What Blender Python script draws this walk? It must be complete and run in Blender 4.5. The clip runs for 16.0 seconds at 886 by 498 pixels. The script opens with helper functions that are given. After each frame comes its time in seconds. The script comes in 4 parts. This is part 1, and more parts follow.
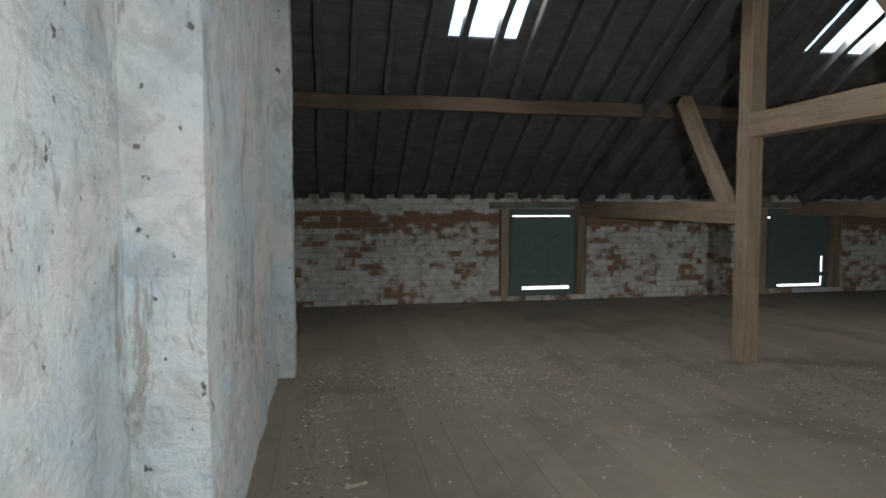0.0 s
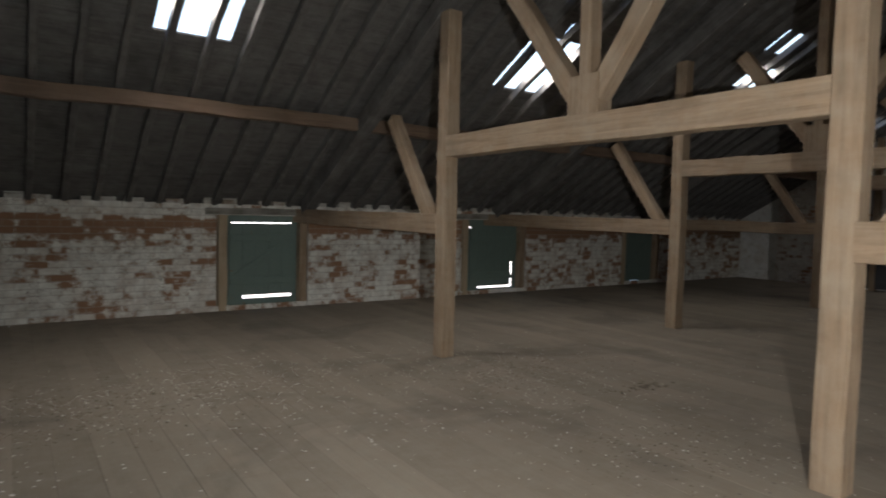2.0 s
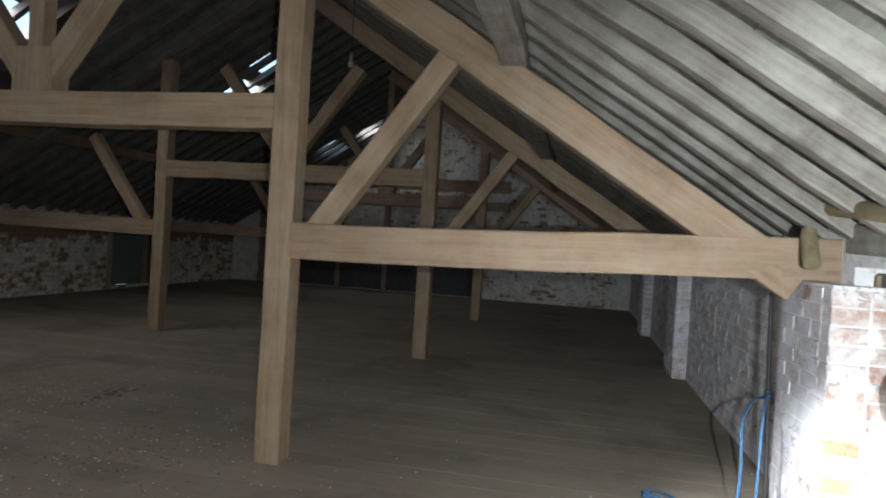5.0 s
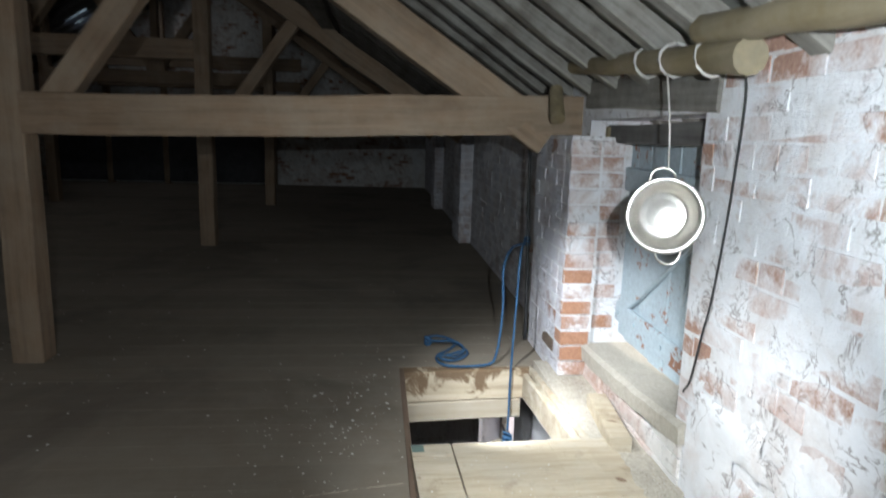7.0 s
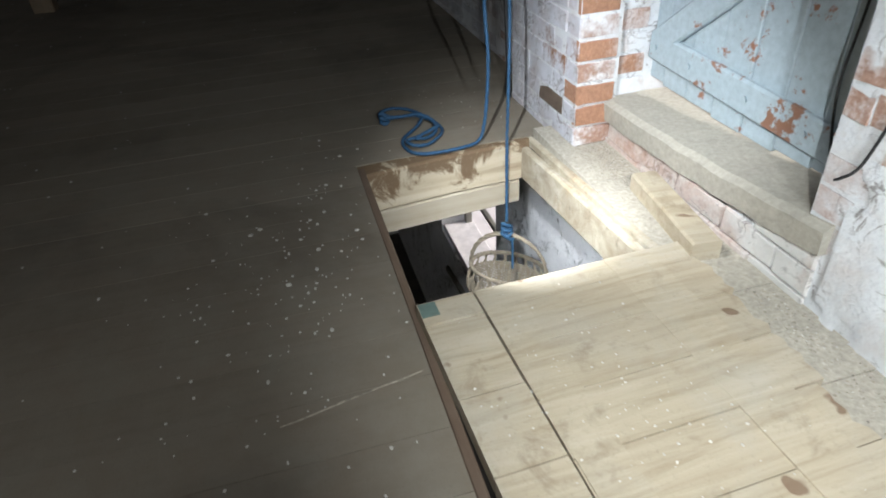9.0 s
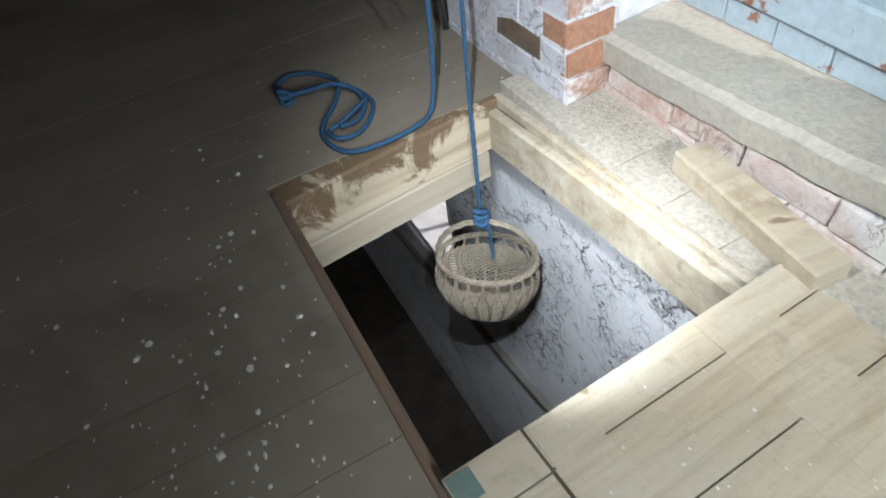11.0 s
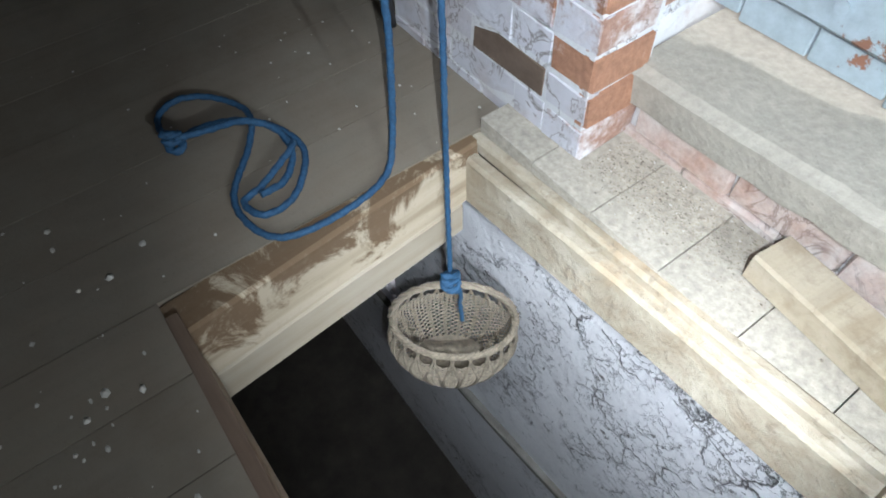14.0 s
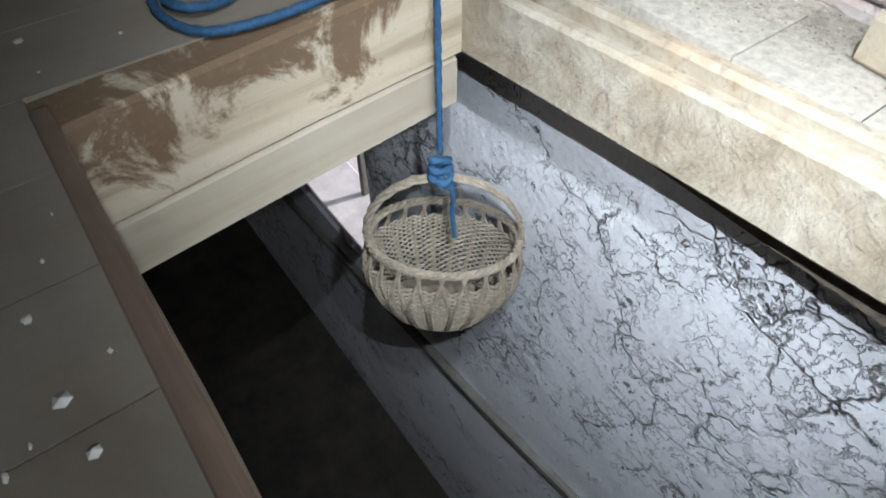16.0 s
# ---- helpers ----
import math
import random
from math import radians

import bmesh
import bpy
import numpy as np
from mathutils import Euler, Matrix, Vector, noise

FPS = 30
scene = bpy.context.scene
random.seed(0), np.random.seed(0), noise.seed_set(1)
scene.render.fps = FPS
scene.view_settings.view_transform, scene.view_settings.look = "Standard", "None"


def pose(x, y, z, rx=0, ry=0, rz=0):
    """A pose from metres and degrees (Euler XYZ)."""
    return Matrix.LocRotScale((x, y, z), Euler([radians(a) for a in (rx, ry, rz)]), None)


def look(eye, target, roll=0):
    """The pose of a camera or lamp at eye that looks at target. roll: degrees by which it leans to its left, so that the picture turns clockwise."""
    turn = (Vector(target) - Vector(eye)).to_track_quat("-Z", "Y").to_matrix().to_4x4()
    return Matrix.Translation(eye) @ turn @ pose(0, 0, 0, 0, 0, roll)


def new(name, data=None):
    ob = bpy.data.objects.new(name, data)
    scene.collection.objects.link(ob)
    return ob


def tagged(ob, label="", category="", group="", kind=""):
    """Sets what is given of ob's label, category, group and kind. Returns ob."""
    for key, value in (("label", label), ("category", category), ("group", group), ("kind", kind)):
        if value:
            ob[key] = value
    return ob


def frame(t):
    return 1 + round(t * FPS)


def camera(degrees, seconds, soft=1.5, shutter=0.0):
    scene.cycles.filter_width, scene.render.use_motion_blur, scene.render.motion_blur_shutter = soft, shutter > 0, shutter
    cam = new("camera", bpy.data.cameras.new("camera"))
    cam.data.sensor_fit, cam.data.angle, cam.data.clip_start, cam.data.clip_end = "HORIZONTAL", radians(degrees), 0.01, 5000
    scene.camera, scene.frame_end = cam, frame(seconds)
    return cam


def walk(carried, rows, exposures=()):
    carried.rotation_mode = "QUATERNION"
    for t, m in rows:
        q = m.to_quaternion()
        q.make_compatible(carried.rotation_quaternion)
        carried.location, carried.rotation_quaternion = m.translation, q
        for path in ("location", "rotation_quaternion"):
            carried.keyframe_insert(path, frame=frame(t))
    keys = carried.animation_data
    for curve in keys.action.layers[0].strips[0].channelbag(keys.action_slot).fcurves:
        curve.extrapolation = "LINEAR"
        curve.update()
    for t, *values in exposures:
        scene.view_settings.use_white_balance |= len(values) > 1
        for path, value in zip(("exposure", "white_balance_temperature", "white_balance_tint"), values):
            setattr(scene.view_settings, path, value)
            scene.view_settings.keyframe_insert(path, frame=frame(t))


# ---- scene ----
cam = camera(70.5, 16.0, soft=1.8, shutter=0.3)
PATH = [
    (0, (0.817, 1.632, 1.385), (1.186, 3.593, 1.245), 0.0),
    (0.5, (0.811, 1.608, 1.374), (1.255, 3.554, 1.251), 0.3),
    (1, (0.809, 1.579, 1.389), (1.423, 3.479, 1.271), 0.5),
    (1.5, (0.852, 1.539, 1.407), (1.711, 3.341, 1.29), 0.9),
    (2, (0.918, 1.496, 1.409), (2.059, 3.135, 1.299), 1.4),
    (2.5, (0.925, 1.462, 1.416), (2.299, 2.912, 1.317), 1.9),
    (3, (0.961, 1.431, 1.411), (2.481, 2.728, 1.326), 2.2),
    (3.5, (0.96, 1.396, 1.428), (2.62, 2.508, 1.346), 2.3),
    (4, (0.972, 1.356, 1.423), (2.763, 2.244, 1.353), 2.5),
    (4.5, (0.963, 1.313, 1.408), (2.862, 1.939, 1.351), 2.9),
    (4.7, (1.025, 1.287, 1.393), (2.952, 1.823, 1.349), 3.3),
    (6.8, (0.943, 1.114, 1.29), (2.922, 0.972, 1.034), 1.8),
    (7, (0.996, 1.1, 1.268), (2.954, 0.896, 0.912), 1.7),
    (7.5, (1.202, 1.133, 1.22), (3.058, 0.817, 0.545), -0.1),
    (8, (1.463, 1.19, 1.206), (3.196, 0.804, 0.285), -1.6),
    (8.5, (1.734, 1.186, 1.152), (3.424, 0.802, 0.154), -2.4),
    (9, (2.019, 1.184, 1.129), (3.623, 0.808, -0.004), -4.0),
    (9.2, (2.107, 1.182, 1.118), (3.691, 0.801, -0.042), -4.9),
    (11.3, (2.978, 1.064, 1.073), (4.206, 0.518, -0.408), -9.3),
    (11.5, (3.048, 1.073, 1.072), (4.242, 0.501, -0.427), -8.7),
    (12, (3.23, 1.086, 1.063), (4.347, 0.456, -0.471), -6.2),
    (12.5, (3.381, 0.978, 0.996), (4.449, 0.339, -0.57), -4.8),
    (13, (3.451, 0.91, 0.978), (4.482, 0.257, -0.607), -3.9),
    (13.5, (3.475, 0.89, 0.988), (4.49, 0.222, -0.601), -3.4),
    (14, (3.489, 0.886, 0.975), (4.473, 0.227, -0.637), -3.0),
    (14.5, (3.504, 0.897, 0.969), (4.463, 0.246, -0.662), -2.6),
    (15, (3.507, 0.892, 0.873), (4.467, 0.242, -0.757), -2.9),
    (15.5, (3.472, 0.904, 0.613), (4.48, 0.185, -0.958), -1.1),
    (16, (3.433, 0.937, 0.48), (4.498, 0.177, -1.032), -1.0),
]
walk(cam, [(t, look(eye, target, roll)) for t, eye, target, roll in PATH],
     exposures=[(0, 1.85, 6450, 8), (1.3, 2.05, 7000, 13), (2.2, 2.05, 6900, 12), (3.5, 1.95, 6500, 10), (4.7, 1.55, 6500, 10), (7.0, -0.25, 6300, 9), (8.0, -0.4, 6350, 8), (9.0, -0.42, 6350, 8), (11.5, -0.5, 6100, 8), (16, -0.55, 6000, 9)])

# ---- world, daylight, torch ----
world = bpy.data.worlds.new("overcast_sky")
scene.world = world
world.use_nodes = True
wn = world.node_tree
sky = wn.nodes.new("ShaderNodeTexSky")
sky.sky_type, sky.sun_disc, sky.sun_elevation, sky.sun_rotation = "NISHITA", False, radians(27), radians(194)
sky.dust_density = 3.0
wn.links.new(sky.outputs[0], wn.nodes["Background"].inputs[0])
wn.nodes["Background"].inputs[1].default_value = 0.15


def lamp(name, kind, energy, m, colour=(1, 1, 1), **kw):
    data = bpy.data.lights.new(name, kind)
    data.energy, data.color = energy, colour
    for k, v in kw.items():
        if k == "size": data.size = v
        if k == "size_y": data.shape, data.size_y = "RECTANGLE", v
        if k == "radius": data.shadow_soft_size = v
        if k == "angle": data.angle = v
        if k == "spot": data.spot_size = v
        if k == "blend": data.spot_blend = v
    ob = new(name, data)
    ob.matrix_world = m
    return ob


lamp("sun", "SUN", 5.0, look((0, 0, 10), (0.5, 2.0, 8.95)), (1, 0.95, 0.9), angle=radians(1.5))
# the walker's hand torch, at the places where it is held on the way
lamp("torch_at_chimney", "SPOT", 43, look((1.75, 1.6, 1.42), (0.75, 4.5, 1.2)), (0.90, 0.97, 1.0), radius=0.0, spot=radians(126), blend=1.0)
lamp("torch_at_start", "SPOT", 112, look((1.25, 1.32, 1.43), (4.3, 3.35, 0.75)), (0.94, 0.97, 0.97), radius=0.0, spot=radians(116), blend=1.0)
lamp("torch_at_door", "SPOT", 200, look((1.25, 0.85, 1.36), (3.5, 0.1, 1.05)), (0.90, 0.97, 1.0), radius=0.0, spot=radians(94), blend=1.0)
lamp("torch_at_lid", "SPOT", 165, look((1.95, 0.95, 1.26), (2.8, 0.38, 0.16)), (0.94, 0.98, 0.98), radius=0.0, spot=radians(78), blend=1.0)
lamp("torch_at_hatch", "SPOT", 150, look((3.34, 0.92, 1.12), (4.05, 0.0, -0.2)), (0.93, 0.97, 1.0), radius=0.0, spot=radians(76), blend=1.0)
lamp("torch_lowered", "SPOT", 120, look((3.40, 0.8, 0.56), (4.0, 0.2, -0.95)), (0.93, 0.97, 1.0), radius=0.0, spot=radians(74), blend=1.0)
# overcast daylight in the larger holes of the north roof slope
for hx, hy, hz, hw, hl, power in ((2.37, 7.1, 3.47, 0.6, 1.1, 16), (6.42, 7.35, 3.33, 0.6, 0.6, 10), (10.3, 6.7, 3.71, 0.6, 0.5, 8), (15.2, 6.4, 3.89, 0.8, 0.5, 9)):
    lamp("daylight_in_roof_hole", "AREA", power, look((hx, hy, hz), (hx, hy - 0.508, hz - 0.861)), (1.0, 0.98, 0.96), size=hw, size_y=hl)


# ---- materials ----
MATS = {}


def mat(name, build):
    m = bpy.data.materials.new(name)
    m.use_nodes = True
    nt = m.node_tree
    bsdf = nt.nodes["Principled BSDF"]
    build(nt, bsdf)
    MATS[name] = m
    return m


def nd(nt, kind, **kw):
    n = nt.nodes.new(kind)
    for k, v in kw.items():
        n.inputs[k].default_value = v
    return n


def coords(nt, space="Object", scale=(1, 1, 1)):
    mp = nt.nodes.new("ShaderNodeMapping")
    mp.inputs["Scale"].default_value = scale
    if space == "World":
        src_ = nt.nodes.new("ShaderNodeNewGeometry").outputs["Position"]
    else:
        src_ = nt.nodes.new("ShaderNodeTexCoord").outputs[space]
    nt.links.new(src_, mp.inputs[0])
    return mp.outputs[0]


def noise_tex(nt, vec, scale, detail=6, rough=0.6, dist=0.0):
    n = nd(nt, "ShaderNodeTexNoise", Scale=scale, Detail=detail, Roughness=rough, Distortion=dist)
    nt.links.new(vec, n.inputs["Vector"])
    return n.outputs["Fac"]


def ramp(nt, fac, stops):
    r = nt.nodes.new("ShaderNodeValToRGB")
    els = r.color_ramp.elements
    while len(els) < len(stops):
        els.new(0.5)
    for e, (p, c) in zip(els, stops):
        e.position = p
        e.color = (*c, 1) if len(c) == 3 else c
    nt.links.new(fac, r.inputs[0])
    return r.outputs[0]


def mix(nt, fac, a, b, mode="MIX"):
    m = nt.nodes.new("ShaderNodeMix")
    m.data_type, m.blend_type = "RGBA", mode
    for sock, v in ((m.inputs[0], fac), (m.inputs[6], a), (m.inputs[7], b)):
        if isinstance(v, (int, float)):
            sock.default_value = v
        elif isinstance(v, tuple):
            sock.default_value = (*v, 1)
        else:
            nt.links.new(v, sock)
    return m.outputs[2]


def math_n(nt, op, a, b):
    m = nt.nodes.new("ShaderNodeMath")
    m.operation = op
    for sock, v in ((m.inputs[0], a), (m.inputs[1], b)):
        if isinstance(v, (int, float)):
            sock.default_value = v
        else:
            nt.links.new(v, sock)
    return m.outputs[0]


def bump(nt, bsdf, height, strength=0.4, dist=0.01):
    b = nd(nt, "ShaderNodeBump", Strength=strength, Distance=dist)
    nt.links.new(height, b.inputs["Height"])
    nt.links.new(b.outputs[0], bsdf.inputs["Normal"])


def rnd(nt, island=False):
    return nt.nodes.new("ShaderNodeNewGeometry").outputs["Random Per Island"] if island else nt.nodes.new("ShaderNodeObjectInfo").outputs["Random"]


def whitewash(brick_a, brick_b, white, cover, soft=0.06, high=None, dirt=0.5, island=False, thinned=0.42, per_brick=0.17):
    """Bricks under worn limewash. cover: how much wash is left; high: height above which it is mostly gone."""
    def build(nt, bsdf):
        w = coords(nt, "World")
        big = noise_tex(nt, w, 2.2, 5, 0.62)
        mid = noise_tex(nt, w, 9, 6, 0.65)
        fine = noise_tex(nt, w, 70, 5, 0.7)
        r = rnd(nt, island)
        base = mix(nt, r, brick_a, brick_b)
        base = mix(nt, ramp(nt, fine, [(0.3, (0, 0, 0)), (0.75, (1, 1, 1))]), base, (0.12, 0.06, 0.04), "MIX")
        base = mix(nt, 0.45, base, mix(nt, r, brick_b, brick_a))
        m = math_n(nt, "ADD", math_n(nt, "MULTIPLY", big, 0.55), math_n(nt, "MULTIPLY", mid, 0.36))
        m = math_n(nt, "ADD", m, math_n(nt, "MULTIPLY", r, per_brick))
        m = math_n(nt, "ADD", m, math_n(nt, "MULTIPLY", fine, 0.12))
        if high:
            sep = nt.nodes.new("ShaderNodeSeparateXYZ")
            nt.links.new(nt.nodes.new("ShaderNodeNewGeometry").outputs["Position"], sep.inputs[0])
            mr = nd(nt, "ShaderNodeMapRange")
            mr.inputs[1].default_value, mr.inputs[2].default_value = high - 0.12, high + 0.12
            mr.inputs[3].default_value, mr.inputs[4].default_value = 0.0, 0.16
            nt.links.new(sep.outputs[2], mr.inputs[0])
            m = math_n(nt, "ADD", m, mr.outputs[0])
            m2 = nd(nt, "ShaderNodeMapRange")
            m2.inputs[1].default_value, m2.inputs[2].default_value = high + 0.2, high + 0.28
            m2.inputs[3].default_value, m2.inputs[4].default_value = 0.0, 0.2
            nt.links.new(sep.outputs[2], m2.inputs[0])
            m = math_n(nt, "SUBTRACT", m, m2.outputs[0])
        gone = ramp(nt, m, [(cover - soft, (0, 0, 0)), (cover + soft, (1, 1, 1))])
        dull = tuple(c * (1 - 0.35 * dirt) for c in white)
        wash = mix(nt, ramp(nt, mid, [(0.35, (0, 0, 0)), (0.7, (1, 1, 1))]), white, dull)
        stain = ramp(nt, noise_tex(nt, w, 4.5, 7, 0.72, 0.6), [(0.6, (0, 0, 0)), (0.78, (1, 1, 1))])
        wash = mix(nt, math_n(nt, "MULTIPLY", stain, 0.5 * dirt), wash, (0.25, 0.21, 0.17))
        thin = ramp(nt, noise_tex(nt, w, 3.4, 6, 0.7, 0.4), [(0.45, (0, 0, 0)), (0.68, (1, 1, 1))])
        wash = mix(nt, math_n(nt, "MULTIPLY", thin, thinned), wash, base)
        n2 = noise_tex(nt, w, 8.5, 4, 0.6, 0.9)
        line = ramp(nt, math_n(nt, "ABSOLUTE", math_n(nt, "SUBTRACT", n2, 0.5), 0.0), [(0.0, (1, 1, 1)), (0.022, (0, 0, 0))])
        line = math_n(nt, "MULTIPLY", line, ramp(nt, noise_tex(nt, w, 5.0, 4, 0.6), [(0.46, (0, 0, 0)), (0.56, (1, 1, 1))]))
        wash = mix(nt, math_n(nt, "MULTIPLY", line, 0.8), wash, (0.16, 0.13, 0.12))
        nt.links.new(mix(nt, gone, wash, base), bsdf.inputs["Base Color"])
        bsdf.inputs["Roughness"].default_value = 0.93
        h = math_n(nt, "ADD", math_n(nt, "MULTIPLY", mid, 0.7), math_n(nt, "MULTIPLY", fine, 0.35))
        h = math_n(nt, "SUBTRACT", h, math_n(nt, "MULTIPLY", gone, 0.25))
        bump(nt, bsdf, math_n(nt, "ADD", h, math_n(nt, "MULTIPLY", big, 0.8)), 0.85, 0.016)
    return build


def timber(dark, light, grain=26, dust=0.35, dust_col=(0.36, 0.33, 0.28), space="Object", stain=0.45):
    def build(nt, bsdf):
        v = coords(nt, space, (1, 1, 1))
        lng = coords(nt, space, (0.06, 1, 1))
        g = noise_tex(nt, lng, grain, 8, 0.62, 0.4)
        big = noise_tex(nt, v, 1.7, 4, 0.6)
        col = ramp(nt, g, [(0.28, dark), (0.5, tuple((a + b) / 2 for a, b in zip(dark, light))), (0.72, light)])
        col = mix(nt, math_n(nt, "MULTIPLY", rnd(nt), 0.35), col, dark)
        d = ramp(nt, noise_tex(nt, v, 5, 6, 0.7), [(0.4, (0, 0, 0)), (0.7, (1, 1, 1))])
        col = mix(nt, math_n(nt, "MULTIPLY", d, dust), col, dust_col)
        col = mix(nt, math_n(nt, "MULTIPLY", ramp(nt, big, [(0.52, (0, 0, 0)), (0.75, (1, 1, 1))]), stain), col, tuple(c * 0.45 for c in dark))
        nt.links.new(col, bsdf.inputs["Base Color"])
        bsdf.inputs["Roughness"].default_value = 0.85
        bump(nt, bsdf, g, 0.35, 0.006)
    return build


def plain(col, rough=0.8, metal=0.0, var=0.25, scale=18, bmp=0.3):
    def build(nt, bsdf):
        v = coords(nt, "World")
        n = noise_tex(nt, v, scale, 6, 0.65)
        f = noise_tex(nt, v, scale * 0.18, 4, 0.6)
        c = mix(nt, ramp(nt, n, [(0.3, (0, 0, 0)), (0.72, (1, 1, 1))]), tuple(x * (1 - var) for x in col), tuple(min(1, x * (1 + var)) for x in col))
        c = mix(nt, math_n(nt, "MULTIPLY", ramp(nt, f, [(0.45, (0, 0, 0)), (0.7, (1, 1, 1))]), var), c, tuple(x * 0.5 for x in col))
        nt.links.new(c, bsdf.inputs["Base Color"])
        bsdf.inputs["Roughness"].default_value = rough
        bsdf.inputs["Metallic"].default_value = metal
        bump(nt, bsdf, n, bmp, 0.004)
    return build


def painted(paint, wood, wear=0.62):
    """Old paint on boards, flaking off to the wood."""
    def build(nt, bsdf):
        v = coords(nt, "World")
        n = noise_tex(nt, v, 7, 8, 0.72, 0.3)
        f = noise_tex(nt, v, 40, 5, 0.65)
        gone = ramp(nt, math_n(nt, "ADD", n, math_n(nt, "MULTIPLY", f, 0.12)), [(wear, (0, 0, 0)), (wear + 0.03, (1, 1, 1))])
        p = mix(nt, ramp(nt, f, [(0.3, (0, 0, 0)), (0.7, (1, 1, 1))]), paint, tuple(c * 0.78 for c in paint))
        nt.links.new(mix(nt, gone, p, wood), bsdf.inputs["Base Color"])
        bsdf.inputs["Roughness"].default_value = 0.7
        bump(nt, bsdf, math_n(nt, "SUBTRACT", f, gone), 0.3, 0.004)
    return build


def stained(nt, bsdf):
    """Worn pale board with dark brown blotches and scuffs."""
    v = coords(nt, "World")
    g = noise_tex(nt, coords(nt, "Object", (0.06, 1, 1)), 24, 8, 0.62, 0.5)
    blot = noise_tex(nt, v, 5.5, 8, 0.72, 0.6)
    fine = noise_tex(nt, v, 60, 5, 0.7)
    col = ramp(nt, g, [(0.3, (0.30, 0.235, 0.16)), (0.5, (0.46, 0.385, 0.28)), (0.7, (0.53, 0.46, 0.355))])
    sep = nt.nodes.new("ShaderNodeSeparateXYZ")
    nt.links.new(v, sep.inputs[0])
    top = nd(nt, "ShaderNodeMapRange")
    top.inputs[1].default_value, top.inputs[2].default_value, top.inputs[3].default_value, top.inputs[4].default_value = -0.17, 0.0, -0.07, 0.11
    nt.links.new(sep.outputs[2], top.inputs[0])
    blot = math_n(nt, "ADD", blot, top.outputs[0])
    col = mix(nt, math_n(nt, "MULTIPLY", ramp(nt, blot, [(0.53, (0, 0, 0)), (0.60, (1, 1, 1))]), 0.93), col, (0.135, 0.082, 0.042))
    col = mix(nt, math_n(nt, "MULTIPLY", ramp(nt, fine, [(0.55, (0, 0, 0)), (0.78, (1, 1, 1))]), 0.4), col, (0.30, 0.24, 0.17))
    nt.links.new(col, bsdf.inputs["Base Color"])
    bsdf.inputs["Roughness"].default_value = 0.85
    bump(nt, bsdf, math_n(nt, "ADD", g, blot), 0.5, 0.006)


BRICK_RED, BRICK_ORANGE, LIME = (0.27, 0.13, 0.08), (0.42, 0.21, 0.11), (0.74, 0.75, 0.78)
mat("brick_north", whitewash((0.25, 0.14, 0.085), (0.36, 0.21, 0.125), (0.74, 0.75, 0.71), 0.65, 0.035, high=1.05, dirt=0.9))
mat("mortar_north", whitewash((0.30, 0.24, 0.19), (0.36, 0.29, 0.22), (0.55, 0.55, 0.52), 0.64, high=1.05, dirt=0.9))
mat("brick_south", whitewash((0.42, 0.25, 0.19), (0.50, 0.32, 0.25), LIME, 0.605, 0.045, dirt=0.35, thinned=0.8, per_brick=0.10))
mat("mortar_south", whitewash((0.52, 0.46, 0.42), (0.6, 0.52, 0.46), LIME, 0.64, dirt=0.35, thinned=0.5, per_brick=0.0))
mat("brick_orange", whitewash((0.42, 0.205, 0.125), (0.50, 0.28, 0.18), LIME, 0.53, 0.09, dirt=0.4))
mat("brick_north_far", whitewash((0.25, 0.14, 0.085), (0.36, 0.21, 0.125), (0.74, 0.75, 0.71), 0.65, 0.035, high=1.05, dirt=0.9, island=True))
mat("brick_south_far", whitewash((0.36, 0.22, 0.16), (0.44, 0.28, 0.21), (0.62, 0.63, 0.68), 0.70, 0.06, dirt=0.7, island=True, thinned=0.5, per_brick=0.08))
mat("brick_pier", whitewash(BRICK_RED, BRICK_ORANGE, (0.66, 0.66, 0.72), 0.72, 0.03, dirt=0.5))
mat("brick_east", whitewash(BRICK_RED, BRICK_ORANGE, (0.78, 0.78, 0.76), 0.68, 0.05, dirt=0.7, island=True))
mat("brick_riser", whitewash((0.44, 0.24, 0.17), (0.52, 0.32, 0.23), (0.72, 0.70, 0.68), 0.64, 0.10, dirt=0.6, thinned=0.7, per_brick=0.06))
mat("brick_dark", plain((0.14, 0.10, 0.075), 0.95))
mat("lime_plaster", whitewash((0.50, 0.42, 0.36), (0.46, 0.38, 0.30), (0.72, 0.74, 0.74), 0.74, 0.03, dirt=0.55))
def fissures(nt, vec, scale, width):
    """A wandering network of thin cracks between lifting plates."""
    n = nd(nt, "ShaderNodeTexNoise", Scale=scale * 0.9, Detail=4, Roughness=0.65)
    nt.links.new(vec, n.inputs["Vector"])
    warp = mix(nt, 0.13, vec, n.outputs["Color"], "ADD")
    v = nd(nt, "ShaderNodeTexVoronoi", Scale=scale)
    v.feature = "DISTANCE_TO_EDGE"
    nt.links.new(warp, v.inputs["Vector"])
    return ramp(nt, v.outputs["Distance"], [(0.0, (1, 1, 1)), (width, (0, 0, 0))])


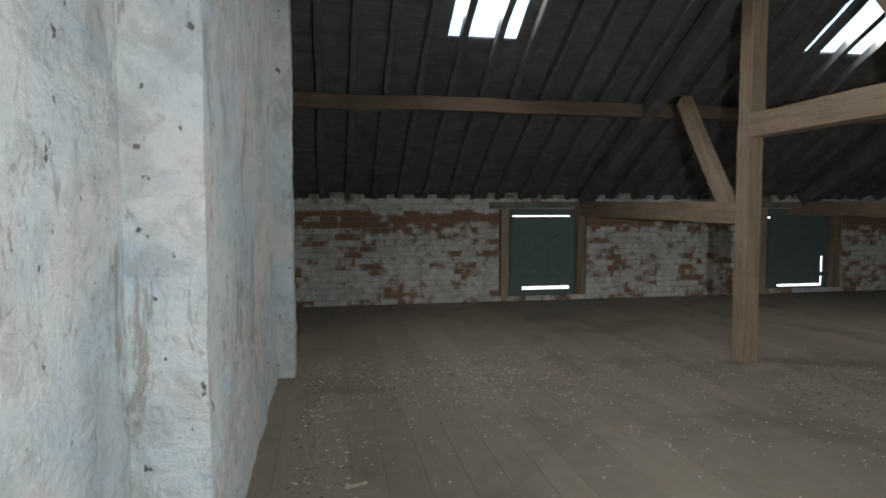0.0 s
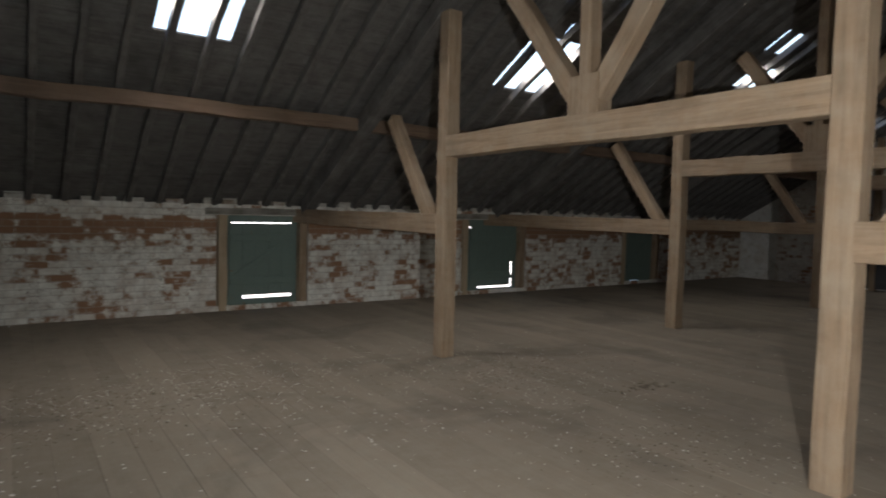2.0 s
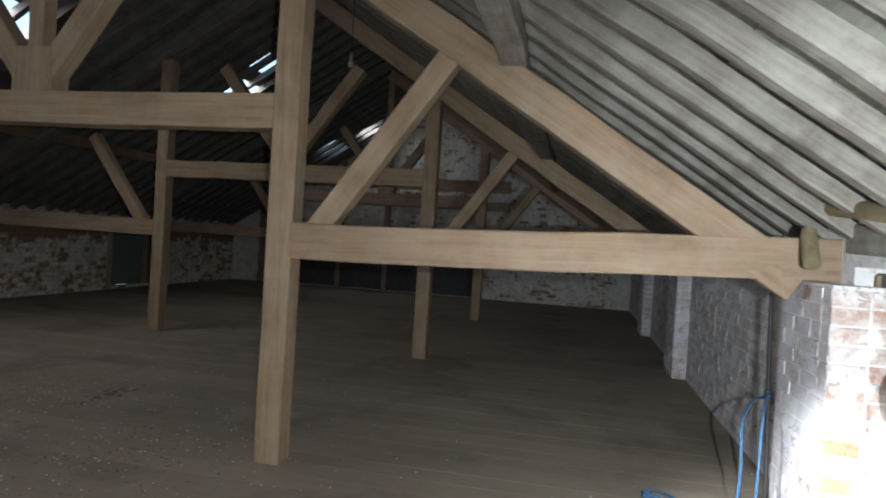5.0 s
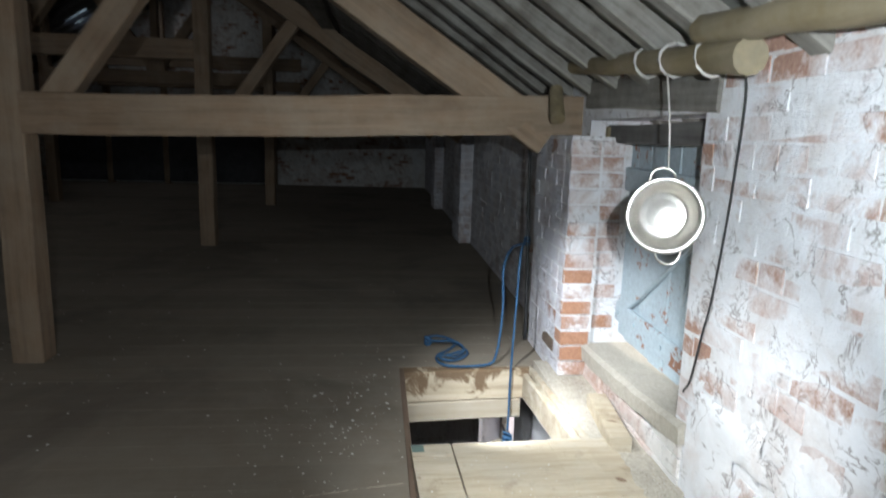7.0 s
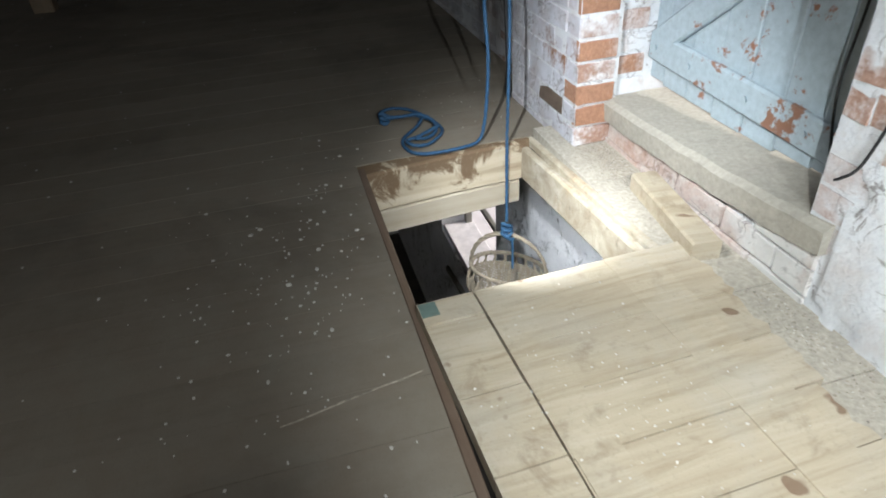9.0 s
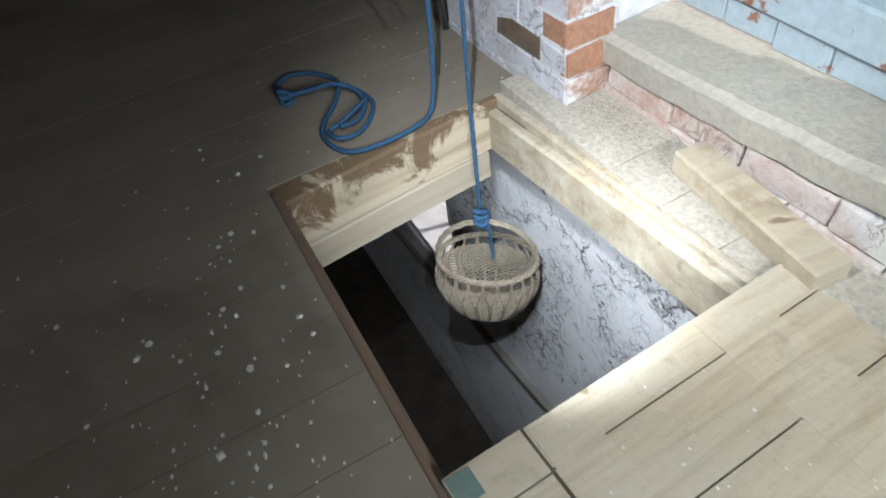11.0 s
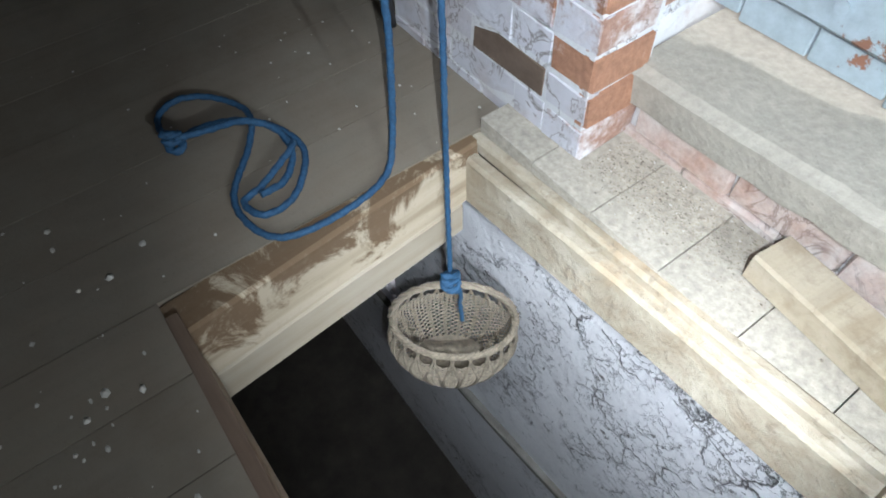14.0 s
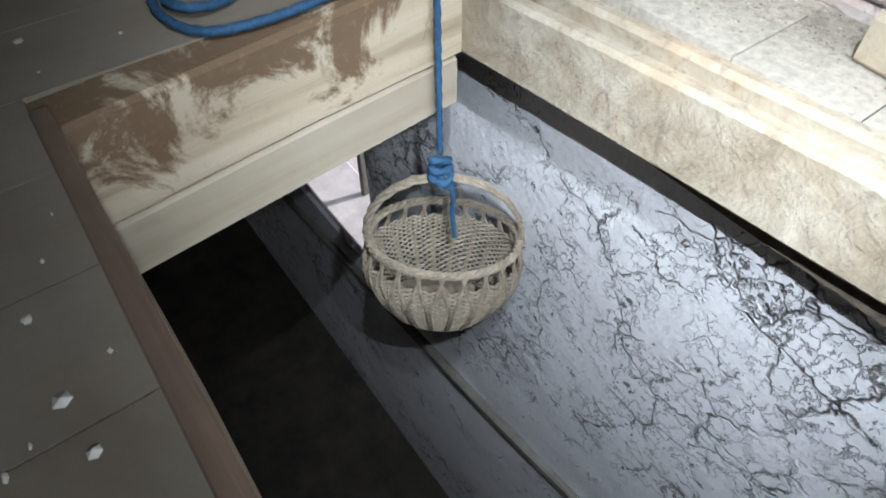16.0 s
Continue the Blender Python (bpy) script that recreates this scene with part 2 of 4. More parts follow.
def flaking(nt, bsdf):
    """Thick whitewash, cracked and lifting in flakes in some patches, smooth in others."""
    w = coords(nt, "World")
    big = noise_tex(nt, w, 2.6, 5, 0.65)
    fine = noise_tex(nt, w, 60, 6, 0.7)
    patch = ramp(nt, noise_tex(nt, w, 2.3, 5, 0.65, 0.4), [(0.47, (0, 0, 0)), (0.60, (1, 1, 1))])
    broken = ramp(nt, noise_tex(nt, w, 11, 4, 0.6), [(0.42, (0, 0, 0)), (0.5, (1, 1, 1))])
    crack = math_n(nt, "MULTIPLY", math_n(nt, "MULTIPLY", fissures(nt, w, 7.5, 0.035), patch), broken)
    hair = math_n(nt, "MULTIPLY", math_n(nt, "MULTIPLY", fissures(nt, w, 21, 0.06), patch), broken)
    spots = ramp(nt, math_n(nt, "ADD", noise_tex(nt, w, 24, 6, 0.75, 0.3), math_n(nt, "MULTIPLY", patch, 0.055)), [(0.65, (0, 0, 0)), (0.675, (1, 1, 1))])
    bad = math_n(nt, "MAXIMUM", math_n(nt, "MAXIMUM", crack, math_n(nt, "MULTIPLY", hair, 0.5)), spots)
    wash = mix(nt, ramp(nt, fine, [(0.3, (0, 0, 0)), (0.75, (1, 1, 1))]), (0.84, 0.84, 0.87), (0.74, 0.74, 0.78))
    wash = mix(nt, math_n(nt, "MULTIPLY", ramp(nt, big, [(0.45, (0, 0, 0)), (0.7, (1, 1, 1))]), 0.35), wash, (0.62, 0.61, 0.65))
    nt.links.new(mix(nt, math_n(nt, "MULTIPLY", bad, 0.92), wash, (0.09, 0.08, 0.078)), bsdf.inputs["Base Color"])
    bsdf.inputs["Roughness"].default_value = 0.9
    h = math_n(nt, "ADD", math_n(nt, "MULTIPLY", big, 0.9), math_n(nt, "MULTIPLY", fine, 0.15))
    h = math_n(nt, "ADD", h, math_n(nt, "MULTIPLY", noise_tex(nt, w, 13, 5, 0.6, 0.2), 0.4))
    bump(nt, bsdf, math_n(nt, "SUBTRACT", h, math_n(nt, "MULTIPLY", bad, 0.8)), 1.0, 0.025)


mat("flaking_wash", flaking)
mat("crust_wash", whitewash((0.50, 0.36, 0.28), (0.55, 0.40, 0.31), LIME, 0.70, 0.05, dirt=0.3))


def chimney_wash(nt, bsdf):
    """Many coats of limewash over rough brickwork: bluish and pinkish patches, grey smears, pits and cracks."""
    w = coords(nt, "World")
    big = noise_tex(nt, w, 1.6, 5, 0.6, 0.4)
    mid = noise_tex(nt, w, 6.5, 7, 0.68, 0.5)
    fine = noise_tex(nt, w, 55, 6, 0.7)
    col = ramp(nt, big, [(0.36, (0.60, 0.68, 0.73)), (0.5, (0.72, 0.75, 0.75)), (0.64, (0.77, 0.72, 0.71))])
    col = mix(nt, math_n(nt, "MULTIPLY", ramp(nt, mid, [(0.52, (0, 0, 0)), (0.60, (1, 1, 1))]), 0.42), col, (0.42, 0.43, 0.42))
    smear = ramp(nt, noise_tex(nt, coords(nt, "World", (1, 1, 0.45)), 3.2, 8, 0.75, 0.9), [(0.575, (0, 0, 0)), (0.615, (1, 1, 1))])
    col = mix(nt, math_n(nt, "MULTIPLY", smear, 0.65), col, (0.30, 0.26, 0.22))
    col = mix(nt, math_n(nt, "MULTIPLY", ramp(nt, noise_tex(nt, w, 11, 5, 0.7, 0.7), [(0.6, (0, 0, 0)), (0.68, (1, 1, 1))]), 0.5), col, (0.33, 0.31, 0.30))
    pits = ramp(nt, noise_tex(nt, w, 16, 3, 0.5), [(0.695, (0, 0, 0)), (0.72, (1, 1, 1))])
    soft = ramp(nt, noise_tex(nt, w, 3.6, 5, 0.55, 0.3), [(0.53, (0, 0, 0)), (0.64, (1, 1, 1))])
    col = mix(nt, math_n(nt, "MULTIPLY", soft, 0.35), col, (0.38, 0.38, 0.38))
    col = mix(nt, math_n(nt, "MULTIPLY", pits, 0.9), col, (0.16, 0.13, 0.12))
    col = mix(nt, math_n(nt, "MULTIPLY", ramp(nt, fine, [(0.55, (0, 0, 0)), (0.8, (1, 1, 1))]), 0.35), col, (0.5, 0.5, 0.48))
    nt.links.new(col, bsdf.inputs["Base Color"])
    bsdf.inputs["Roughness"].default_value = 0.9
    h = math_n(nt, "ADD", math_n(nt, "MULTIPLY", mid, 1.0), math_n(nt, "MULTIPLY", fine, 0.22))
    h = math_n(nt, "SUBTRACT", math_n(nt, "ADD", h, big), math_n(nt, "MULTIPLY", pits, 0.35))
    sep = nt.nodes.new("ShaderNodeSeparateXYZ")
    nt.links.new(w, sep.inputs[0])
    course = math_n(nt, "SINE", math_n(nt, "ADD", math_n(nt, "MULTIPLY", sep.outputs[2], 2 * math.pi / 0.083), math_n(nt, "MULTIPLY", mid, 5.0)), 0.0)
    joint = ramp(nt, course, [(0.3, (0, 0, 0)), (1.0, (1, 1, 1))])
    h = math_n(nt, "SUBTRACT", h, math_n(nt, "MULTIPLY", joint, 0.06))
    bump(nt, bsdf, h, 0.9, 0.03)


mat("chimney_wash", chimney_wash)
mat("oak", timber((0.17, 0.115, 0.073), (0.36, 0.262, 0.175), dust=0.45, dust_col=(0.33, 0.29, 0.23)))
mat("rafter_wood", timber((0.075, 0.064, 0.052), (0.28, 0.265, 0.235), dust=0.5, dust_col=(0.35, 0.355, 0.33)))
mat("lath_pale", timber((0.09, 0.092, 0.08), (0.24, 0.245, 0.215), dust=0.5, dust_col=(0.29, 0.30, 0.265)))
# dark boarding wood; also puts shade into the north principals and the door head
mat("lath_and_shade_wood", timber((0.055, 0.052, 0.05), (0.15, 0.145, 0.14), dust=0.4, dust_col=(0.22, 0.22, 0.22)))
def dusty_floor(nt, bsdf):
    """Old boards under trodden dust, with damp stains."""
    v = coords(nt, "World")
    lng = coords(nt, "World", (1, 0.05, 1))
    g = noise_tex(nt, lng, 30, 7, 0.6, 0.3)
    mid = noise_tex(nt, v, 6, 8, 0.72)
    big = noise_tex(nt, v, 0.9, 5, 0.6, 0.5)
    fine = noise_tex(nt, v, 110, 4, 0.7)
    col = mix(nt, rnd(nt), (0.188, 0.156, 0.118), (0.238, 0.20, 0.155))
    col = mix(nt, math_n(nt, "MULTIPLY", ramp(nt, g, [(0.35, (1, 1, 1)), (0.55, (0, 0, 0))]), 0.2), col, (0.13, 0.10, 0.075))
    col = mix(nt, math_n(nt, "MULTIPLY", ramp(nt, mid, [(0.4, (0, 0, 0)), (0.65, (1, 1, 1))]), 0.55), col, (0.235, 0.215, 0.175))
    col = mix(nt, math_n(nt, "MULTIPLY", ramp(nt, big, [(0.52, (0, 0, 0)), (0.66, (1, 1, 1))]), 0.55), col, (0.10, 0.082, 0.066))
    col = mix(nt, math_n(nt, "MULTIPLY", ramp(nt, fine, [(0.6, (0, 0, 0)), (0.75, (1, 1, 1))]), 0.4), col, (0.11, 0.09, 0.07))
    nt.links.new(col, bsdf.inputs["Base Color"])
    bsdf.inputs["Roughness"].default_value = 0.92
    bump(nt, bsdf, math_n(nt, "ADD", math_n(nt, "MULTIPLY", fine, 0.4), mid), 0.4, 0.006)


mat("floor_board", dusty_floor)
def worn_pine(nt, bsdf):
    """Old scrubbed boards: pale grain, grey trodden dust, brown stains, knots and scratches."""
    v = coords(nt, "Object")
    g = noise_tex(nt, coords(nt, "Object", (0.9, 0.07, 1)), 34, 8, 0.65, 0.6)
    mid = noise_tex(nt, v, 8, 8, 0.72, 0.5)
    big = noise_tex(nt, v, 2.6, 5, 0.65, 0.4)
    fine = noise_tex(nt, v, 95, 5, 0.7)
    col = ramp(nt, g, [(0.3, (0.35, 0.28, 0.19)), (0.5, (0.47, 0.40, 0.295)), (0.7, (0.53, 0.465, 0.36))])
    col = mix(nt, math_n(nt, "MULTIPLY", rnd(nt), 0.3), col, (0.38, 0.31, 0.22))
    col = mix(nt, math_n(nt, "MULTIPLY", ramp(nt, big, [(0.42, (0, 0, 0)), (0.62, (1, 1, 1))]), 0.55), col, (0.45, 0.42, 0.36))
    col = mix(nt, math_n(nt, "MULTIPLY", ramp(nt, mid, [(0.54, (0, 0, 0)), (0.68, (1, 1, 1))]), 0.6), col, (0.24, 0.18, 0.12))
    knot = ramp(nt, noise_tex(nt, v, 11, 2, 0.4), [(0.72, (0, 0, 0)), (0.75, (1, 1, 1))])
    col = mix(nt, math_n(nt, "MULTIPLY", knot, 0.8), col, (0.17, 0.10, 0.06))
    col = mix(nt, math_n(nt, "MULTIPLY", ramp(nt, fine, [(0.58, (0, 0, 0)), (0.74, (1, 1, 1))]), 0.45), col, (0.25, 0.2, 0.145))
    nt.links.new(col, bsdf.inputs["Base Color"])
    bsdf.inputs["Roughness"].default_value = 0.88
    bump(nt, bsdf, math_n(nt, "ADD", math_n(nt, "ADD", g, mid), math_n(nt, "MULTIPLY", fine, 0.4)), 0.45, 0.006)


mat("pine", worn_pine)
mat("stained_pine", stained)
mat("header_pale", timber((0.27, 0.22, 0.155), (0.47, 0.415, 0.33), grain=14, dust=0.3, dust_col=(0.44, 0.41, 0.36), stain=0.4))
mat("oak_dark", timber((0.09, 0.058, 0.04), (0.19, 0.13, 0.09), dust=0.25, dust_col=(0.2, 0.16, 0.13)))
def crumbly(nt, bsdf):
    """Board crusted with crumbling lime and dust, orange wood showing through in places."""
    v = coords(nt, "World")
    a = noise_tex(nt, v, 7, 8, 0.7, 0.6)
    b = noise_tex(nt, v, 30, 7, 0.72, 0.5)
    c = noise_tex(nt, v, 3.2, 5, 0.65, 0.4)
    col = ramp(nt, a, [(0.34, (0.31, 0.25, 0.175)), (0.5, (0.41, 0.355, 0.27)), (0.66, (0.52, 0.475, 0.39))])
    col = mix(nt, math_n(nt, "MULTIPLY", ramp(nt, c, [(0.52, (0, 0, 0)), (0.66, (1, 1, 1))]), 0.6), col, (0.44, 0.29, 0.155))
    col = mix(nt, math_n(nt, "MULTIPLY", ramp(nt, b, [(0.56, (0, 0, 0)), (0.66, (1, 1, 1))]), 0.6), col, (0.20, 0.16, 0.12))
    nt.links.new(col, bsdf.inputs["Base Color"])
    bsdf.inputs["Roughness"].default_value = 0.95
    bump(nt, bsdf, math_n(nt, "ADD", a, math_n(nt, "MULTIPLY", b, 0.7)), 0.9, 0.012)


mat("side_pine", crumbly)
mat("old_pine", timber((0.27, 0.20, 0.13), (0.52, 0.42, 0.29), grain=24, dust=0.4))
mat("log_bark", timber((0.12, 0.095, 0.05), (0.27, 0.215, 0.12), grain=18, dust=0.3))
mat("stone_sill", plain((0.41, 0.38, 0.325), 0.95, var=0.16, scale=60, bmp=1.0))
mat("blue_paint", painted((0.42, 0.50, 0.55), (0.28, 0.13, 0.08), 0.66))
mat("blue_worn", painted((0.42, 0.50, 0.55), (0.25, 0.125, 0.08), 0.595))
mat("green_paint", painted((0.14, 0.20, 0.18), (0.16, 0.12, 0.08), 0.70))
mat("rope_blue", plain((0.024, 0.082, 0.17), 0.75, var=0.35, scale=120))
mat("wicker", plain((0.28, 0.235, 0.178), 0.8, var=0.45, scale=60))
mat("aluminium", plain((0.62, 0.60, 0.56), 0.36, 1.0, var=0.12, scale=30, bmp=0.08))
mat("cable_and_shade_black", plain((0.02, 0.02, 0.022), 0.6))
mat("string_grey", plain((0.45, 0.43, 0.40), 0.9))
mat("dusty_board", plain((0.42, 0.385, 0.325), 0.95, var=0.26, scale=70, bmp=0.8))
mat("crumbs", plain((0.34, 0.30, 0.24), 1.0, var=0.5, scale=60, bmp=0.6))
mat("dirt", plain((0.13, 0.105, 0.08), 1.0, var=0.5, scale=40, bmp=0.8))
mat("chips", plain((0.62, 0.60, 0.55), 0.95, var=0.3, scale=50))
mat("lime_sill", plain((0.80, 0.76, 0.78), 0.9, var=0.15, scale=12))
mat("recess_dark", plain((0.06, 0.062, 0.068), 0.8, var=0.3, scale=9))
mat("ground_pale", plain((0.66, 0.62, 0.63), 0.95, var=0.2, scale=1.5))
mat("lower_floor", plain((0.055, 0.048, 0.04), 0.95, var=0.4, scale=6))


# ---- mesh helpers ----
def box(bm, x0, x1, y0, y1, z0, z1):
    v = [bm.verts.new((x, y, z)) for x in (x0, x1) for y in (y0, y1) for z in (z0, z1)]
    for a in ((0, 1, 3, 2), (4, 6, 7, 5), (0, 4, 5, 1), (2, 3, 7, 6), (0, 2, 6, 4), (1, 5, 7, 3)):
        bm.faces.new([v[i] for i in a])
    return v


def mesh_of(bm, name, material, smooth=False):
    bmesh.ops.recalc_face_normals(bm, faces=bm.faces[:])
    me = bpy.data.meshes.new(name)
    bm.to_mesh(me)
    bm.free()
    me.materials.append(MATS[material])
    if smooth:
        me.polygons.foreach_set("use_smooth", [True] * len(me.polygons))
    return me


def part(name, bm, material, parent=None, label="", smooth=False, m=None):
    ob = new(name, mesh_of(bm, name, material, smooth))
    if m is not None:
        ob.matrix_basis = m
    if parent:
        ob.parent = parent
    if label:
        ob["label"] = label
    return ob


def empty(name, label, category, kind="", group=""):
    return tagged(new(name), label, category, group, kind)


def timber_bm(length, w, h, wob=0.006, bev=0.008, seg=0.35, seed=0):
    """A hewn timber along x from 0 to length, centred in y and z, with worn edges and slight waviness."""
    rng = random.Random(seed)
    n = max(2, int(length / seg))
    bm = bmesh.new()
    hw, hh, b = w / 2, h / 2, min(bev, w / 4, h / 4)
    prof = [(-hw + b, -hh), (hw - b, -hh), (hw, -hh + b), (hw, hh - b), (hw - b, hh), (-hw + b, hh), (-hw, hh - b), (-hw, -hh + b)]
    rings = []
    for i in range(n + 1):
        x = length * i / n
        oy, oz, s = rng.uniform(-wob, wob), rng.uniform(-wob, wob), 1 + rng.uniform(-wob, wob)
        rings.append([bm.verts.new((x, p[0] * s + oy + rng.uniform(-wob, wob) * 0.3, p[1] * s + oz + rng.uniform(-wob, wob) * 0.3)) for p in prof])
    for r0, r1 in zip(rings, rings[1:]):
        for k in range(8):
            bm.faces.new((r0[k], r0[(k + 1) % 8], r1[(k + 1) % 8], r1[k]))
    bm.faces.new(rings[0])
    bm.faces.new(rings[-1])
    return bm


def along(p0, p1, up=(0, 0, 1)):
    """The pose whose x axis runs from p0 to p1, with z kept as upright as can be."""
    p0, p1 = Vector(p0), Vector(p1)
    x = (p1 - p0).normalized()
    u = Vector(up)
    if abs(x.dot(u)) > 0.99:
        u = Vector((1, 0, 0))
    y = u.cross(x).normalized()
    z = x.cross(y)
    return Matrix(((x.x, y.x, z.x, p0.x), (x.y, y.y, z.y, p0.y), (x.z, y.z, z.z, p0.z), (0, 0, 0, 1)))


def beam(name, p0, p1, w, h, material, parent=None, label="", wob=0.006, bev=0.008, seed=None):
    length = (Vector(p1) - Vector(p0)).length
    sd = seed if seed is not None else int(1000 * (p0[0] + 3 * p0[1] + 7 * p0[2]))
    return part(name, timber_bm(length, w, h, wob, bev, seed=sd), material, parent, label, m=along(p0, p1))


def tube_bm(points, r, sides=8, twist=0.0, strands=0):
    """A round cord through points; strands > 0 gives the twisted relief of a laid rope."""
    bm = bmesh.new()
    pts = [Vector(p) for p in points]
    rings, acc = [], 0.0
    ref = Vector((0.31, 0.17, 0.93)).normalized()
    for i, p in enumerate(pts):
        d = (pts[min(i + 1, len(pts) - 1)] - pts[max(i - 1, 0)]).normalized()
        if i:
            acc += (p - pts[i - 1]).length
        a = d.cross(ref)
        if a.length < 1e-3:
            a = d.cross(Vector((1, 0, 0)))
        a.normalize()
        b = d.cross(a)
        ring = []
        for k in range(sides):
            th = 2 * math.pi * k / sides
            rr = r * (1 + 0.16 * math.cos(strands * th + acc * twist)) if strands else r
            ring.append(bm.verts.new(p + (a * math.cos(th) + b * math.sin(th)) * rr))
        rings.append(ring)
    for r0, r1 in zip(rings, rings[1:]):
        for k in range(sides):
            bm.faces.new((r0[k], r0[(k + 1) % sides], r1[(k + 1) % sides], r1[k]))
    bm.faces.new(rings[0][::-1])
    bm.faces.new(rings[-1])
    return bm


def smooth_path(ctrl, n=14):
    """Catmull-Rom points through ctrl."""
    c = [Vector(p) for p in ctrl]
    c = [c[0] * 2 - c[1]] + c + [c[-1] * 2 - c[-2]]
    out = []
    for i in range(1, len(c) - 2):
        for k in range(n):
            t = k / n
            out.append(0.5 * (2 * c[i] + (c[i + 1] - c[i - 1]) * t + (2 * c[i - 1] - 5 * c[i] + 4 * c[i + 1] - c[i + 2]) * t * t
                              + (3 * c[i] - c[i - 1] - 3 * c[i + 1] + c[i + 2]) * t ** 3))
    out.append(c[-2])
    return out


# ---- sizes of the loft ----
GX0, GX1 = 0.17, 16.3          # gables
YN = 10.3                      # inner face of the north eaves wall; the south one is y = 0
RIDGE_Y, RIDGE_Z = 4.8, 4.716
SS = 0.67                      # south roof slope
SN = (RIDGE_Z - 1.47) / (YN - RIDGE_Y)
COURSE = 0.083


def roof_z(y):
    """Underside of the common rafters."""
    return RIDGE_Z - SS * (RIDGE_Y - y) if y < RIDGE_Y else RIDGE_Z - SN * (y - RIDGE_Y)


def rects_minus(x0, x1, y0, y1, holes):
    xs = sorted({x0, x1, *(min(max(v, x0), x1) for h in holes for v in h[:2])})
    ys = sorted({y0, y1, *(min(max(v, y0), y1) for h in holes for v in h[2:])})
    for a, b in zip(xs, xs[1:]):
        for c, d in zip(ys, ys[1:]):
            mx, my = (a + b) / 2, (c + d) / 2
            if not any(h[0] < mx < h[1] and h[2] < my < h[3] for h in holes):
                yield a, b, c, d


# ---- structure ----
HATCH = (2.5, 4.27, 0.26, 0.956)
S_OPEN = [(3.07, 4.25, 0.0, 1.37)]
N_OPEN = [(3.27, 4.6, 0.04, 1.33), (7.45, 8.95, 0.04, 1.33), (11.7, 13.0, 0.04, 1.33)]


def wall_along_x(name, y0, y1, z0, z1, x0, x1, holes, material, label):
    bm = bmesh.new()
    for a, b, c, d in rects_minus(x0, x1, z0, z1, holes):
        box(bm, a, b, y0, y1, c, d)
    bmesh.ops.remove_doubles(bm, verts=bm.verts[:], dist=1e-5)
    return tagged(part(name, bm, material), label, "wall", kind="structure")


wall_south = wall_along_x("wall_south", -0.45, -0.0004, 0.0, 1.60, GX0 - 0.3, GX1 + 0.3, S_OPEN, "mortar_south", "whitewashed brick eaves wall with bare orange patches")
wall_north = wall_along_x("wall_north", YN + 0.006, YN + 0.4, 0.0, 1.46, GX0 - 0.3, GX1 + 0.3, N_OPEN, "mortar_north", "worn red brick eaves wall with flaking limewash")


def gable(name, x0, x1, material, label):
    bm = bmesh.new()
    prof = [(-0.45, 0), (YN + 0.4, 0), (YN + 0.4, 1.4), (RIDGE_Y, RIDGE_Z + 0.1), (-0.45, 1.3)]
    a = [bm.verts.new((x0, y, z)) for y, z in prof]
    b = [bm.verts.new((x1, y, z)) for y, z in prof]
    bm.faces.new(a)
    bm.faces.new(b)
    for i in range(5):
        bm.faces.new((a[i], a[(i + 1) % 5], b[(i + 1) % 5], b[i]))
    return tagged(part(name, bm, material), label, "wall", kind="structure")


wall_west = gable("wall_west", GX0 - 0.3, GX0, "chimney_wash", "limewashed gable wall with stains and chips")
wall_east = gable("wall_east", GX1, GX1 + 0.3, "lime_plaster", "far gable wall of whitewashed brick")

# chimney breast and pier on the west gable
for name, x1, y0, y1, label in (("chimney_breast", 0.427, 3.83, 6.72, "limewashed brick chimney breast against the gable wall"),
                                ("wall_pier", 0.56, 6.72, 7.15, "narrow limewashed brick pier beside the chimney breast")):
    bm = bmesh.new()
    ny = max(4, int((y1 - y0) / 0.08))
    nz = 52
    path_ = [(GX0 - 0.02, y0)] + [(GX0 + (x1 - GX0) * k / 5, y0) for k in range(1, 6)] + [(x1, y0 + (y1 - y0) * k / ny) for k in range(1, ny + 1)] + [(GX0 - 0.02, y1)]
    grid_ = []
    for px, py in path_:
        col = []
        for k in range(nz + 1):
            z = 4.32 * k / nz
            q = noise.noise(Vector((px * 3, py * 3, z * 3))) * 0.012 + noise.noise(Vector((px * 14, py * 14, z * 14))) * 0.006
            course_gap = 0.004 if k % 2 else 0.0
            col.append(bm.verts.new((px + (q - course_gap if py > y0 else q * 0.5), py + (q * 0.5 + course_gap if py <= y0 else 0), z)))
        grid_.append(col)
    for g0, g1 in zip(grid_, grid_[1:]):
        for k in range(nz):
            bm.faces.new((g0[k], g1[k], g1[k + 1], g0[k + 1]))
    tagged(part(name, bm, "chimney_wash"), label, "chimney breast" if x1 < 0.5 else "pier", kind="structure")

# common rafters and the boarding over them
SKY_HOLES = [(2.03, 2.73, 6.5, 7.83), (5.99, 6.8, 6.98, 7.8), (5.98, 6.2, 6.32, 6.55), (6.4, 6.62, 6.12, 6.4), (6.36, 6.5, 6.76, 6.94),
             (9.86, 10.5, 6.05, 6.42), (10.0, 10.7, 6.62, 7.05), (14.7, 15.6, 6.95, 7.4), (14.9, 15.75, 6.0, 6.5)]
rafters = empty("rafters", "dusty grey softwood common rafters under the roof", "rafters", kind="structure")
x = 0.42
